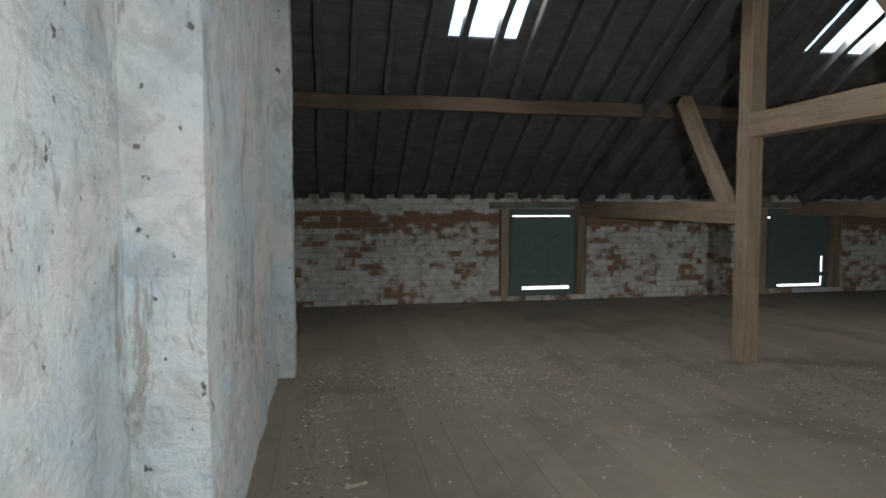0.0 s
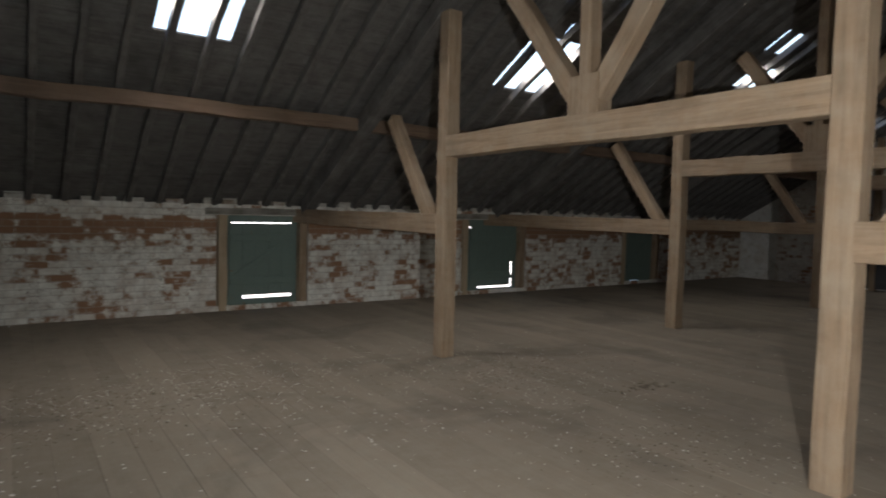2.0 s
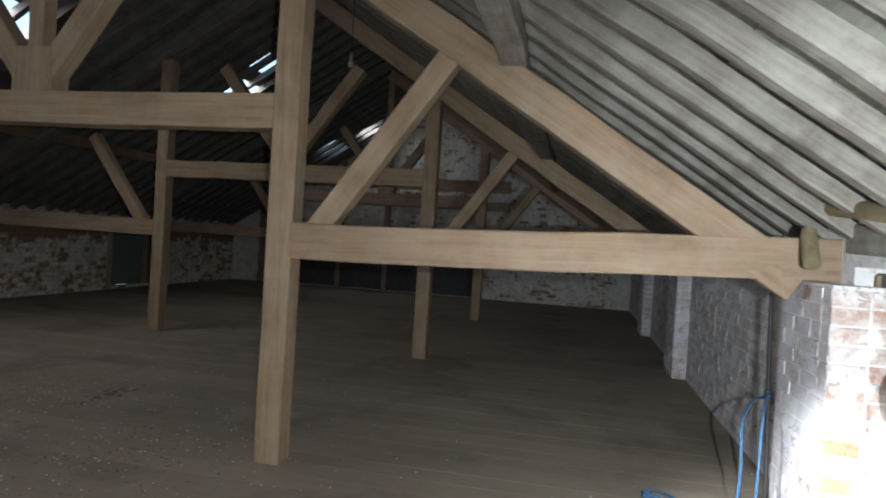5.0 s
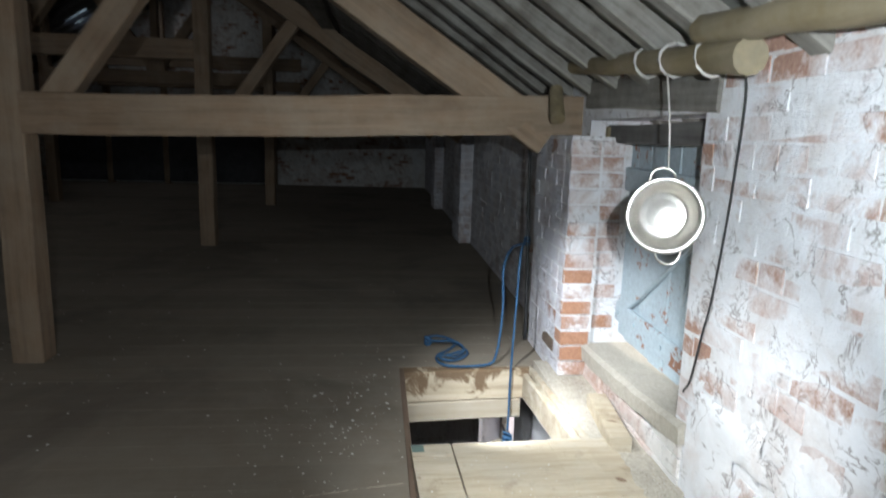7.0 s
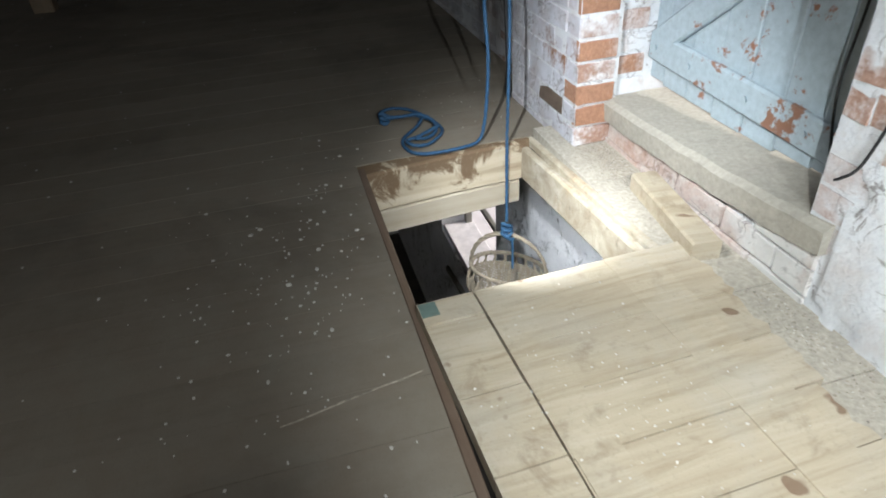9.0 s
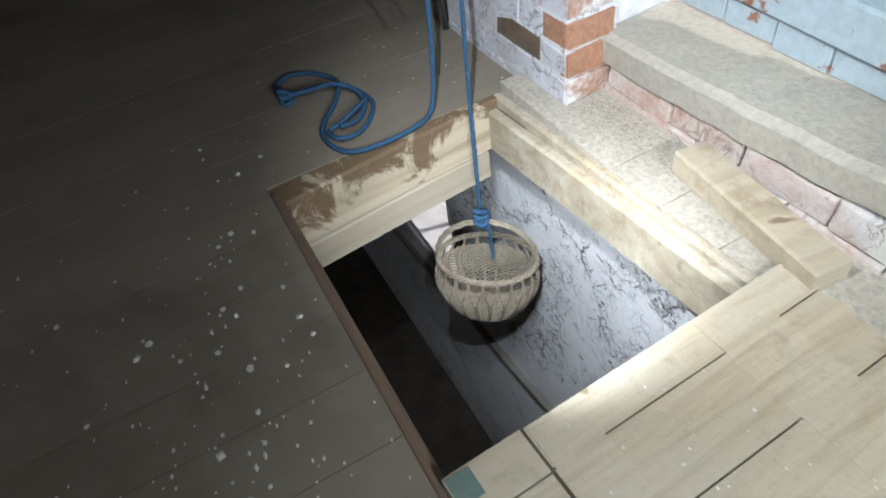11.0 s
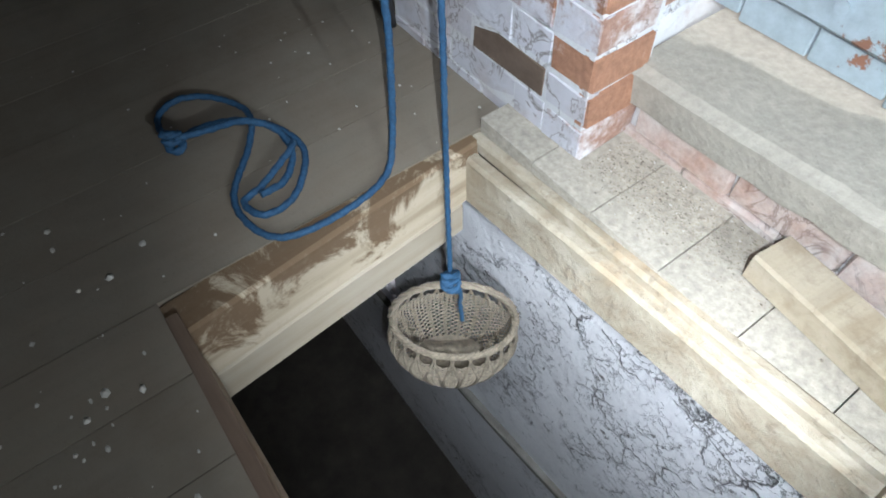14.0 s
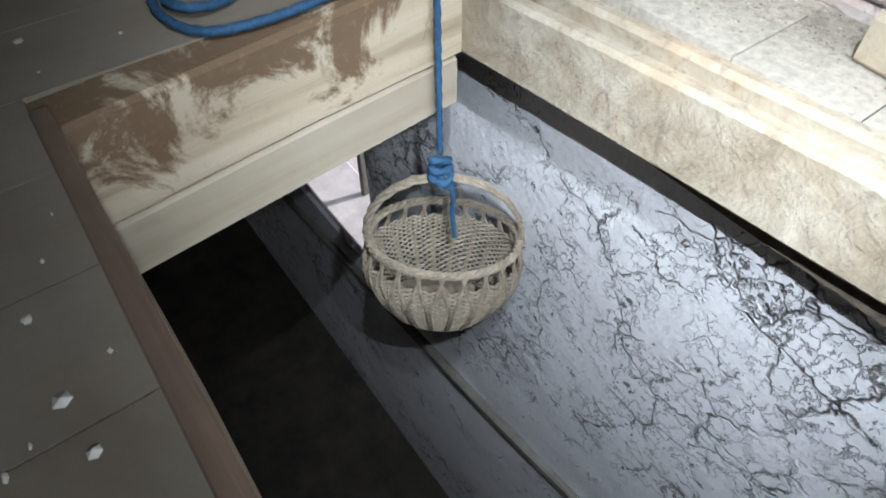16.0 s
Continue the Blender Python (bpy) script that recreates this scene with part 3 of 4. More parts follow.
while x < GX1:
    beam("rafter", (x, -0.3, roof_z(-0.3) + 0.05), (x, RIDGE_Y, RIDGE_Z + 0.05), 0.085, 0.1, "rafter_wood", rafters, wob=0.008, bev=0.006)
    beam("rafter", (x, YN + 0.3, roof_z(YN + 0.3) + 0.05), (x, RIDGE_Y, RIDGE_Z + 0.05), 0.07, 0.1, "lath_and_shade_wood", rafters, wob=0.008, bev=0.006)
    x += 0.352
rng = random.Random(11)


def deck_course(bm, x0, x1, ya, yb, lift):
    za, zb = roof_z(ya) + 0.10 + lift, roof_z(yb) + 0.10
    va = [bm.verts.new(p) for p in ((x0, ya, za), (x1, ya, za), (x1, yb, zb), (x0, yb, zb), (x0, ya, za + 0.02), (x1, ya, za + 0.02), (x1, yb, zb + 0.02), (x0, yb, zb + 0.02))]
    for f in ((0, 1, 2, 3), (4, 7, 6, 5), (0, 4, 5, 1), (1, 5, 6, 2), (2, 6, 7, 3), (3, 7, 4, 0)):
        bm.faces.new([va[i] for i in f])


for side, material, label in (("south", "lath_pale", "pale dusty boarding under the south roof slope"), ("north", "lath_and_shade_wood", "dark boarding under the north roof slope, holed by broken slates")):
    bm = bmesh.new()
    y = -0.45 if side == "south" else RIDGE_Y
    end = RIDGE_Y if side == "south" else YN + 0.5
    while y < end - 1e-6:
        yb = min(y + 0.24, end)
        for a, b, c, d in rects_minus(GX0 - 0.3, GX1 + 0.3, y, yb, SKY_HOLES if side == "north" else []):
            n = max(1, int((b - a) / 2.5))
            for k in range(n):
                deck_course(bm, a + (b - a) * k / n, a + (b - a) * (k + 1) / n, c, d, rng.uniform(0.003, 0.018))
        y = yb
    tagged(part("ceiling_" + side, bm, material), label, "ceiling", kind="structure")

# lower storey seen through the hatch
LOW_WIN = (5.04, 6.45, -1.8, -0.5)
LOW_Z = -3.4
bm = bmesh.new()
for a, b, c, d in rects_minus(-0.3, GX1 + 0.3, LOW_Z, -0.24, [LOW_WIN]):
    box(bm, a, b, -0.14, 0.14, c, d)
bmesh.ops.remove_doubles(bm, verts=bm.verts[:], dist=1e-5)
tagged(part("wall_lower_south", bm, "flaking_wash"), "cracked and flaking whitewashed wall of the room below", "wall", kind="structure")
bm = bmesh.new()
box(bm, -0.3, GX1 + 0.3, 4.6, 4.8, LOW_Z, -0.2)
tagged(part("wall_lower_north", bm, "lime_plaster"), "wall of the room below", "wall", kind="structure")
bm = bmesh.new()
box(bm, 1.4, 1.6, 0.08, 4.6, LOW_Z, -0.2)
tagged(part("wall_lower_west", bm, "lime_plaster"), "end wall of the room below", "wall", kind="structure")
bm = bmesh.new()
box(bm, 9.0, 9.2, 0.08, 4.6, LOW_Z, -0.2)
tagged(part("wall_lower_east", bm, "lime_plaster"), "end wall of the room below", "wall", kind="structure")
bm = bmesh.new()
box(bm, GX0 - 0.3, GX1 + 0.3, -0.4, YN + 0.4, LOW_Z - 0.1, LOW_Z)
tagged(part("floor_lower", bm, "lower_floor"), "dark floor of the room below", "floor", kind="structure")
bm = bmesh.new()
box(bm, -3000, 3000, -3000, 3000, LOW_Z - 0.3, LOW_Z - 0.15)
tagged(part("ground", bm, "ground_pale"), "pale yard round the building", "ground", kind="structure")
led = beam("wall_ledge", (1.7, 0.15, -1.38), (6.3, 0.15, -2.1), 0.04, 0.05, "rafter_wood")
tagged(led, "narrow dusty timber ledge along the lower wall", "ledge", kind="structure")
win = empty("window_1", "dusty lower window with a timber frame and glazing bar", "window", kind="structure")
x0, x1, z0, z1 = LOW_WIN
beam("window_sill", (x0, 0.0, z0 + 0.03), (x1, 0.0, z0 + 0.03), 0.26, 0.05, "lime_sill", win)
beam("window_frame", (x0 + 0.02, -0.09, z0), (x0 + 0.02, -0.09, z1), 0.06, 0.05, "rafter_wood", win)
beam("window_frame", (x1 - 0.02, -0.09, z0), (x1 - 0.02, -0.09, z1), 0.06, 0.05, "rafter_wood", win)
beam("glazing_bar", (x0, -0.09, -1.4), (x1, -0.09, -1.4), 0.04, 0.035, "rafter_wood", win)
beam("glazing_bar", (x0 + 0.5, -0.09, z0), (x0 + 0.5, -0.09, z1), 0.04, 0.03, "rafter_wood", win)

# ---- roof trusses ----
def truss(x, yn=6.57):
    xm = x + 0.09
    t = empty("roof_truss", "hewn oak roof truss with posts, tie beams and struts", "roof truss", group="roof trusses")
    for y in (2.97, yn):
        zt = 1.03 + 0.67 * 2.97 + 0.1 if y < RIDGE_Y else roof_z(y) - 0.3
        beam("post", (xm, y, 0), (xm, y, zt), 0.16, 0.15, "oak", t, wob=0.004)
    beam("tie_beam", (xm, -0.1, 1.395), (xm, 2.9, 1.315), 0.16, 0.212, "oak", t)
    beam("tie_beam", (xm, yn + 0.07, 1.315), (xm, YN + 0.1, 1.335), 0.16, 0.2, "oak", t)
    beam("collar_beam", (xm, 3.045, 2.078), (xm, yn - 0.07, 2.07), 0.16, 0.208, "oak", t)
    for s in (-1, 1):
        if s < 0:
            p0, p1 = (xm, 0.18, 1.27), (xm, RIDGE_Y, 1.03 + 0.67 * RIDGE_Y + 0.12)
        else:
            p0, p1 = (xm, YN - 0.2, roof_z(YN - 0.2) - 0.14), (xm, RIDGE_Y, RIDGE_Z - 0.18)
        # the north principal's dark colour stands in for the shade it lies in
        beam("principal_rafter", p0, p1, 0.16, 0.2, "oak" if s < 0 else "lath_and_shade_wood", t)
        shift = yn - 6.57 if s > 0 else 0.0
        beam("strut", (xm, RIDGE_Y + s * 2.0 + shift, 1.32), (xm, RIDGE_Y + s * 2.83 + shift, 2.46), 0.12, 0.135, "oak", t)
    beam("king_post", (xm, 4.76, 2.17), (xm, 4.76, 2.46), 0.30, 0.16, "oak", t, wob=0.003)
    beam("king_post", (xm, 4.77, 2.42), (xm, 4.77, 4.25), 0.11, 0.12, "oak", t)
    beam("brace", (xm, 4.67, 2.3), (xm, 3.90, 3.35), 0.13, 0.15, "oak", t)
    beam("brace", (xm, 4.85, 2.3), (xm, 5.67, 3.35), 0.13, 0.15, "oak", t)
    return t


for tx, yn in ((4.39, 6.57), (8.0, 6.46), (12.0, 6.5)):
    truss(tx, yn)

# north purlin: darker oak tone stands in for the weak light up there
tagged(beam("purlin_north", (GX0, 8.42, 2.47), (GX1, 8.42, 2.47), 0.14, 0.15, "oak_dark", wob=0.012), "long oak purlin under the north rafters, toned dark for lack of light", "purlin", kind="structure")
tagged(beam("purlin_south", (GX0, 1.66, 2.40), (GX1, 1.66, 2.40), 0.14, 0.12, "rafter_wood", wob=0.012), "dusty purlin under the south rafters", "purlin", kind="structure")
# timber framing in front of the east gable
frame_e = empty("gable_frame", "dark timber rails and studs in front of the gable", "timber frame", kind="structure")
for z, h in ((2.72, 0.28), (2.25, 0.22)):
    beam("rail", (15.95, 2.9, z), (15.95, 7.3, z), 0.12, h, "oak", frame_e)
for y in (3.55, 5.96, 7.2):
    beam("stud", (16.1, y, 0), (16.1, y, roof_z(y) - 0.05), 0.12, 0.14, "oak", frame_e)
# dark slab added in place of the recess in the gable's lower part
bm = bmesh.new()
box(bm, 16.05, 16.28, 3.7, 8.3, 0.05, 1.3)
tagged(part("gable_hoarding", bm, "recess_dark"), "dark panel standing in for the recess low in the far gable", "boarding", kind="structure")

# ---- hatch ----
hatch = empty("floor_hatch", "open floor hatch framed with stained pine boards", "hatch", kind="structure")
beam("header_board", (4.321, 0.25, -0.093), (4.262, 0.985, -0.093), 0.09, 0.178, "stained_pine", hatch, wob=0.003)
beam("header_board", (4.32, 0.295, -0.241), (4.264, 0.985, -0.241), 0.085, 0.114, "header_pale", hatch, wob=0.003)
beam("side_board", (4.30, 0.2675, -0.109), (3.28, 0.2475, -0.048), 0.036, 0.146, "side_pine", hatch, wob=0.003)
beam("side_board", (3.28, 0.247, -0.09), (2.4, 0.247, -0.09), 0.036, 0.146, "side_pine", hatch, wob=0.003)
beam("side_strip", (4.30, 0.237, -0.022), (3.28, 0.223, 0.028), 0.03, 0.04, "side_pine", hatch, wob=0.002)
beam("side_board", (2.4, 0.973, -0.105), (4.25, 0.973, -0.105), 0.03, 0.145, "oak", hatch, wob=0.003)
beam("edge_strip", (2.4, 0.967, 0.001), (4.26, 0.967, 0.001), 0.026, 0.01, "oak_dark", hatch, wob=0.002)

# an old boarded door laid over the near end of the hatch
lid = empty("hatch_lid", "old boarded pine door laid over part of the hatch", "hatch lid")
lid.matrix_basis = pose(3.312, 0.966, 0.006, 0, 0, 2.2)
xs_ = [0.0, -0.09, -0.25, -0.42, -0.585, -0.75, -0.92]
rng = random.Random(3)


def board_bm(x0, x1, y0, y1, z0, z1, ragged=0.0):
    bm = bmesh.new()
    n = 6
    top, bot = [], []
    for i in range(n + 1):
        xx = x0 + (x1 - x0) * i / n
        dy = rng.uniform(-ragged, ragged) if ragged else 0
        top.append((bm.verts.new((xx, y0 + dy, z1)), bm.verts.new((xx, y1, z1))))
        bot.append((bm.verts.new((xx, y0 + dy, z0)), bm.verts.new((xx, y1, z0))))
    for i in range(n):
        bm.faces.new((top[i][0], top[i + 1][0], top[i + 1][1], top[i][1]))
        bm.faces.new((bot[i][0], bot[i][1], bot[i + 1][1], bot[i + 1][0]))
        bm.faces.new((top[i][0], bot[i][0], bot[i + 1][0], top[i + 1][0]))
        bm.faces.new((top[i][1], top[i + 1][1], bot[i + 1][1], bot[i][1]))
    for i in (0, n):
        bm.faces.new((top[i][0], top[i][1], bot[i][1], bot[i][0]))
    return bm


for a, b in zip(xs_[1:], xs_):
    part("lid_board", board_bm(a + 0.002, b - 0.002, -0.78 + rng.uniform(-0.05, 0.03), -0.166, 0.0, 0.045 + rng.uniform(-0.002, 0.002), 0.012), "pine", lid)
for a, b in ((-0.09, 0.0), (-0.355, -0.094), (-0.57, -0.36), (-0.76, -0.575), (-0.92, -0.765)):
    part("lid_board", board_bm(a, b, -0.16, 0.0, 0.0, 0.045 + rng.uniform(-0.003, 0.002)), "pine", lid)
for y0, y1 in ((-0.275, -0.17), (-0.70, -0.56)):
    part("ledge", board_bm(-0.92, -0.003, y0, y1, 0.03, 0.0475), "pine", lid)
bm = bmesh.new()
box(bm, -0.06, -0.005, -0.05, -0.002, 0.044, 0.0475)
part("paint_mark", bm, "green_paint", lid, "smear of old green paint")

# ---- south door ----
bm = bmesh.new()
n = 18
rng = random.Random(17)
ring_ = []
for i in range(n + 1):
    xx = 2.99 + (4.1 - 2.99) * i / n
    zt = 0.28 - 0.134 * i / n + 0.061 * (i / n) ** 2 + rng.uniform(-0.002, 0.002)
    yf = 0.024 + rng.uniform(-0.002, 0.002)
    ring_.append([bm.verts.new(p) for p in ((xx, -0.42, zt - 0.085), (xx, yf, zt - 0.085 + rng.uniform(-0.003, 0.003)), (xx, yf + 0.004, zt - 0.015), (xx, yf - 0.018, zt), (xx, -0.15, zt + 0.004), (xx, -0.42, zt))])
for r0, r1 in zip(ring_, ring_[1:]):
    for k in range(6):
        bm.faces.new((r0[k], r0[(k + 1) % 6], r1[(k + 1) % 6], r1[k]))
bm.faces.new(ring_[0])
bm.faces.new(ring_[-1])
tagged(part("door_sill", bm, "stone_sill"), "worn dusty stone sill of the loading door", "sill", kind="structure")
door = empty("door_1", "pale blue painted loading door, ledged and braced, flaking", "door", kind="structure")
door.matrix_basis = pose(0, 0.07, -0.042)
bx, rng = 3.13, random.Random(8)
while bx < 4.17:
    bm = bmesh.new()
    e = min(bx + 0.15, 4.17)
    box(bm, bx + 0.002, e - 0.002, -0.275, -0.25 + rng.uniform(-0.002, 0.002), 0.275 + rng.uniform(0, 0.03), 1.3)
    bmesh.ops.bevel(bm, geom=bm.edges[:], offset=0.003, segments=1, affect="EDGES")
    part("board", bm, "blue_paint", door)
    bx = e
beam("ledge", (3.13, -0.236, 0.395), (4.1, -0.236, 0.43), 0.03, 0.105, "blue_worn", door, wob=0.002)
beam("ledge", (3.13, -0.236, 1.12), (4.1, -0.236, 1.12), 0.03, 0.12, "blue_paint", door, wob=0.002)
beam("brace", (4.06, -0.2355, 0.45), (3.24, -0.2355, 1.05), 0.028, 0.095, "blue_paint", door, wob=0.002)
beam("door_post", (4.222, -0.17, 0.26), (4.222, -0.17, 1.38), 0.05, 0.05, "log_bark", door)
beam("door_stile", (4.165, -0.235, 0.275), (4.165, -0.235, 1.32), 0.06, 0.04, "blue_paint", door)
# black strip standing in for the shadowed gap along the door's west edge
beam("door_post", (3.145, -0.27, 0.3), (3.145, -0.27, 1.38), 0.07, 0.06, "cable_and_shade_black", door)
# head piece coloured dark to paint in the shade of the door recess
beam("door_head", (3.12, -0.2, 1.345), (4.25, -0.2, 1.345), 0.09, 0.09, "lath_and_shade_wood", door)
for bxx in (4.06, 3.85, 3.55, 3.3):
    bm = bmesh.new()
    bmesh.ops.create_cone(bm, cap_ends=True, segments=10, radius1=0.013, radius2=0.008, depth=0.01, matrix=pose(bxx, -0.217, 0.395 + (bxx - 3.13) * 0.036, 90, 0, 0))
    part("rivet", bm, "blue_paint", door)
tagged(beam("lintel_south", (2.98, -0.09, 1.44), (4.3, -0.09, 1.505), 0.21, 0.14, "rafter_wood"), "whitewashed timber lintel over the loading door", "lintel", kind="structure")
# squared timber block lying on the floor before the sill
bm = timber_bm(0.435, 0.09, 0.065, wob=0.002, bev=0.006, seed=4)
tagged(part("timber_block", bm, "pine", m=pose(3.255, 0.123, 0.0635, 0, 0, -6.8)), "short squared pine offcut lying on the floor boards", "timber block")

# ---- north doors ----
SLITS = [[(3.5, 4.39, 1.215, 1.232), (3.66, 4.39, 0.14, 0.185)], [(7.68, 7.75, 1.18, 1.2), (7.9, 8.72, 0.085, 0.12), (8.66, 8.73, 0.11, 0.24), (8.67, 8.73, 0.31, 0.56)], [(12.15, 12.45, 0.03, 0.07)]]
DOORS = [(3.46, 4.42, 0.2, 1.212), (7.7, 8.66, 0.13, 1.175), (11.9, 12.8, 0.08, 1.17)]
for i, ((x0, x1, z0, z1), (a, b, c, e)) in enumerate(zip(N_OPEN, DOORS)):
    d = empty("door_%d" % (i + 2), "closed green boarded loading door with daylight round its edges", "door", kind="structure")
    for j in range(5):
        bm = bmesh.new()
        box(bm, a + (b - a) * j / 5 + 0.002, a + (b - a) * (j + 1) / 5 - 0.002, YN + 0.10, YN + 0.125, c, e)
        part("board", bm, "green_paint", d)
    for z in (c + 0.2, e - 0.2):
        beam("ledge", (a + 0.02, YN + 0.088, z), (b - 0.02, YN + 0.088, z), 0.025, 0.1, "green_paint", d, wob=0.001)
    beam("brace", (a + 0.08, YN + 0.088, c + 0.25), (b - 0.15, YN + 0.088, e - 0.26), 0.025, 0.09, "green_paint", d, wob=0.001)
    # added panel behind the boards; blocks daylight except at the slits
    bm = bmesh.new()
    for p, q, r, s in rects_minus(x0, x1, 0.0, z1 + 0.03, SLITS[i]):
        box(bm, p, q, YN + 0.13, YN + 0.145, r, s)
    bmesh.ops.remove_doubles(bm, verts=bm.verts[:], dist=1e-5)
    part("door_backing", bm, "green_paint", d)
    beam("door_post", (x0 + 0.085, YN + 0.07, 0.0), (x0 + 0.085, YN + 0.07, 1.33), 0.15, 0.12, "old_pine", d)
    beam("door_post", (x1 - 0.075, YN + 0.07, 0.0), (x1 - 0.075, YN + 0.07, 1.33), 0.13, 0.12, "oak", d)
    tagged(beam("lintel_north_%d" % (i + 1), (x0 - 0.15, YN + 0.06, 1.385), (x1 + 0.02, YN + 0.06, 1.385), 0.15, 0.09, "rafter_wood"),
           "limewashed timber lintel over a loading door", "lintel", kind="structure")

# ---- poles under the south eaves ----
def pole_bm(p0, p1, r0, r1, seed):
    rng = random.Random(seed)
    p0, p1 = Vector(p0), Vector(p1)
    d = p1 - p0
    n = 14
    a = d.cross(Vector((0, 0, 1))).normalized()
    b = d.cross(a).normalized()
    bm = bmesh.new()
    rings = []
    for i in range(n + 1):
        t = i / n
        c = p0 + d * t + a * rng.uniform(-0.004, 0.004) + b * rng.uniform(-0.004, 0.004)
        r = (r0 + (r1 - r0) * t) * (1 + rng.uniform(-0.04, 0.04))
        rings.append([bm.verts.new(c + (a * math.cos(k * math.pi / 6) + b * math.sin(k * math.pi / 6)) * r * (1 + rng.uniform(-0.02, 0.02))) for k in range(12)])
    for q0, q1 in zip(rings, rings[1:]):
        for k in range(12):
            bm.faces.new((q0[k], q0[(k + 1) % 12], q1[(k + 1) % 12], q1[k]))
    for ring, s in ((rings[0], -1), (rings[-1], 1)):
        cap = [bm.verts.new(v.co) for v in ring]
        bm.faces.new(cap)
    return bm


def pole(p0, p1, r0, r1, seed, label):
    ob = part("pole", pole_bm(p0, p1, r0, r1, seed), "log_bark", None, smooth=True)
    return tagged(ob, label, "pole", group="poles under the eaves")


pole((2.62, 0.13, 1.50), (4.42, 0.11, 1.645), 0.05, 0.034, 1, "round brown pole tied up under the rafters")
pole((1.4, 0.15, 1.49), (2.86, 0.145, 1.60), 0.052, 0.044, 2, "round brown pole lying along the wall top")
pole((4.36, 0.17, 1.53), (4.23, 0.19, 1.37), 0.035, 0.04, 3, "short grey pole stub hanging at the wall top")
for i, (x, zt, zb) in enumerate(((3.3, 1.60, 1.47), (3.09, 1.60, 1.44), (2.84, 1.60, 1.44))):
    loop = [(x + 0.01 * math.sin(k), 0.12 + 0.055 * math.sin(k * math.pi / 6), 1.50 + (x - 2.62) * 0.08 + 0.055 * math.cos(k * math.pi / 6)) for k in range(13)]
    tagged(part("string_loop", tube_bm(loop, 0.006, 6), "string_grey", smooth=True), "pale string loop tied round the pole", "string", group="string loops")
drop_ = smooth_path([(3.07, 0.15, 1.49), (3.0, 0.16, 1.33), (2.957, 0.17, 1.185)], 6)
tagged(part("hanging_string", tube_bm(drop_, 0.0035, 6), "string_grey", smooth=True), "pale string holding the pan by its handle", "string")
cab = smooth_path([(2.81, 0.04, 1.50), (2.815, 0.018, 1.40), (2.84, 0.016, 1.08), (2.885, 0.016, 0.77), (2.92, 0.016, 0.64), (2.965, 0.016, 0.46), (3.01, 0.012, 0.40), (3.06, -0.02, 0.37), (3.13, -0.08, 0.36), (3.19, -0.1, 0.53), (3.18, -0.1, 0.75), (3.17, -0.1, 1.2)], 8)
tagged(part("cable", tube_bm(cab, 0.0036, 8), "cable_and_shade_black", smooth=True), "thin black cable hanging down the whitewashed wall", "cable")
cab = smooth_path([(4.90, 0.165, 1.28), (4.87, 0.166, 1.0), (4.82, 0.167, 0.62), (4.77, 0.168, 0.3), (4.735, 0.172, 0.012)], 6)
tagged(part("cable", tube_bm(cab, 0.011, 8), "cable_and_shade_black", smooth=True), "black cable hanging down beside the brick pier", "cable")

# ---- pan ----
def lathe(bm, prof, seg=40, m=Matrix()):
    rings = [[bm.verts.new(m @ Vector((r * math.cos(2 * math.pi * k / seg), r * math.sin(2 * math.pi * k / seg), z))) for k in range(seg)] if r > 1e-6 else [bm.verts.new(m @ Vector((0, 0, z)))] for r, z in prof]
    for a, b in zip(rings, rings[1:]):
        for k in range(seg):
            if len(a) == 1:
                bm.faces.new((a[0], b[k], b[(k + 1) % seg]))
            elif len(b) == 1:
                bm.faces.new((a[k], b[0], a[(k + 1) % seg]))
            else:
                bm.faces.new((a[k], b[k], b[(k + 1) % seg], a[(k + 1) % seg]))


pan = empty("pan", "shallow aluminium pan with two loop handles, hung on string", "pan")
pan.matrix_basis = look((2.945, 0.172, 1.031), (4.15, -0.22, 0.95), 8)
bm = bmesh.new()
lathe(bm, [(0.0, -0.058), (0.05, -0.058), (0.058, -0.054), (0.072, -0.056), (0.082, -0.05), (0.098, -0.02), (0.108, 0.0), (0.122, 0.004), (0.126, 0.001), (0.122, -0.002), (0.110, -0.006), (0.101, -0.026), (0.086, -0.055), (0.074, -0.061), (0.0, -0.062)])
part("bowl", bm, "aluminium", pan, smooth=True)
for s in (1, -1):
    arc = [Vector((0.04 * math.cos(k * math.pi / 10), s * (0.118 + 0.04 * math.sin(k * math.pi / 10)), 0.0)) for k in range(11)]
    part("handle", tube_bm(arc, 0.004, 8), "aluminium", pan, smooth=True)

# ---- basket ----
basket = empty("basket", "oval wicker basket with open border hanging on blue rope", "basket")
basket.matrix_basis = pose(4.236, 0.378, -0.868, 4, -3, 52)
BA, BB = 0.188, 0.135


def oval(t, k, z):
    return Vector((BA * k * math.cos(t), BB * k * math.sin(t), z))


def belly(h):
    """Outline factor from the base (0) to the rim (1)."""
    return 0.70 + 0.36 * math.sin(min(1, h * 1.15) * math.pi * 0.62) - 0.10 * h * h


bm = bmesh.new()
stakes, rows = 44, 27
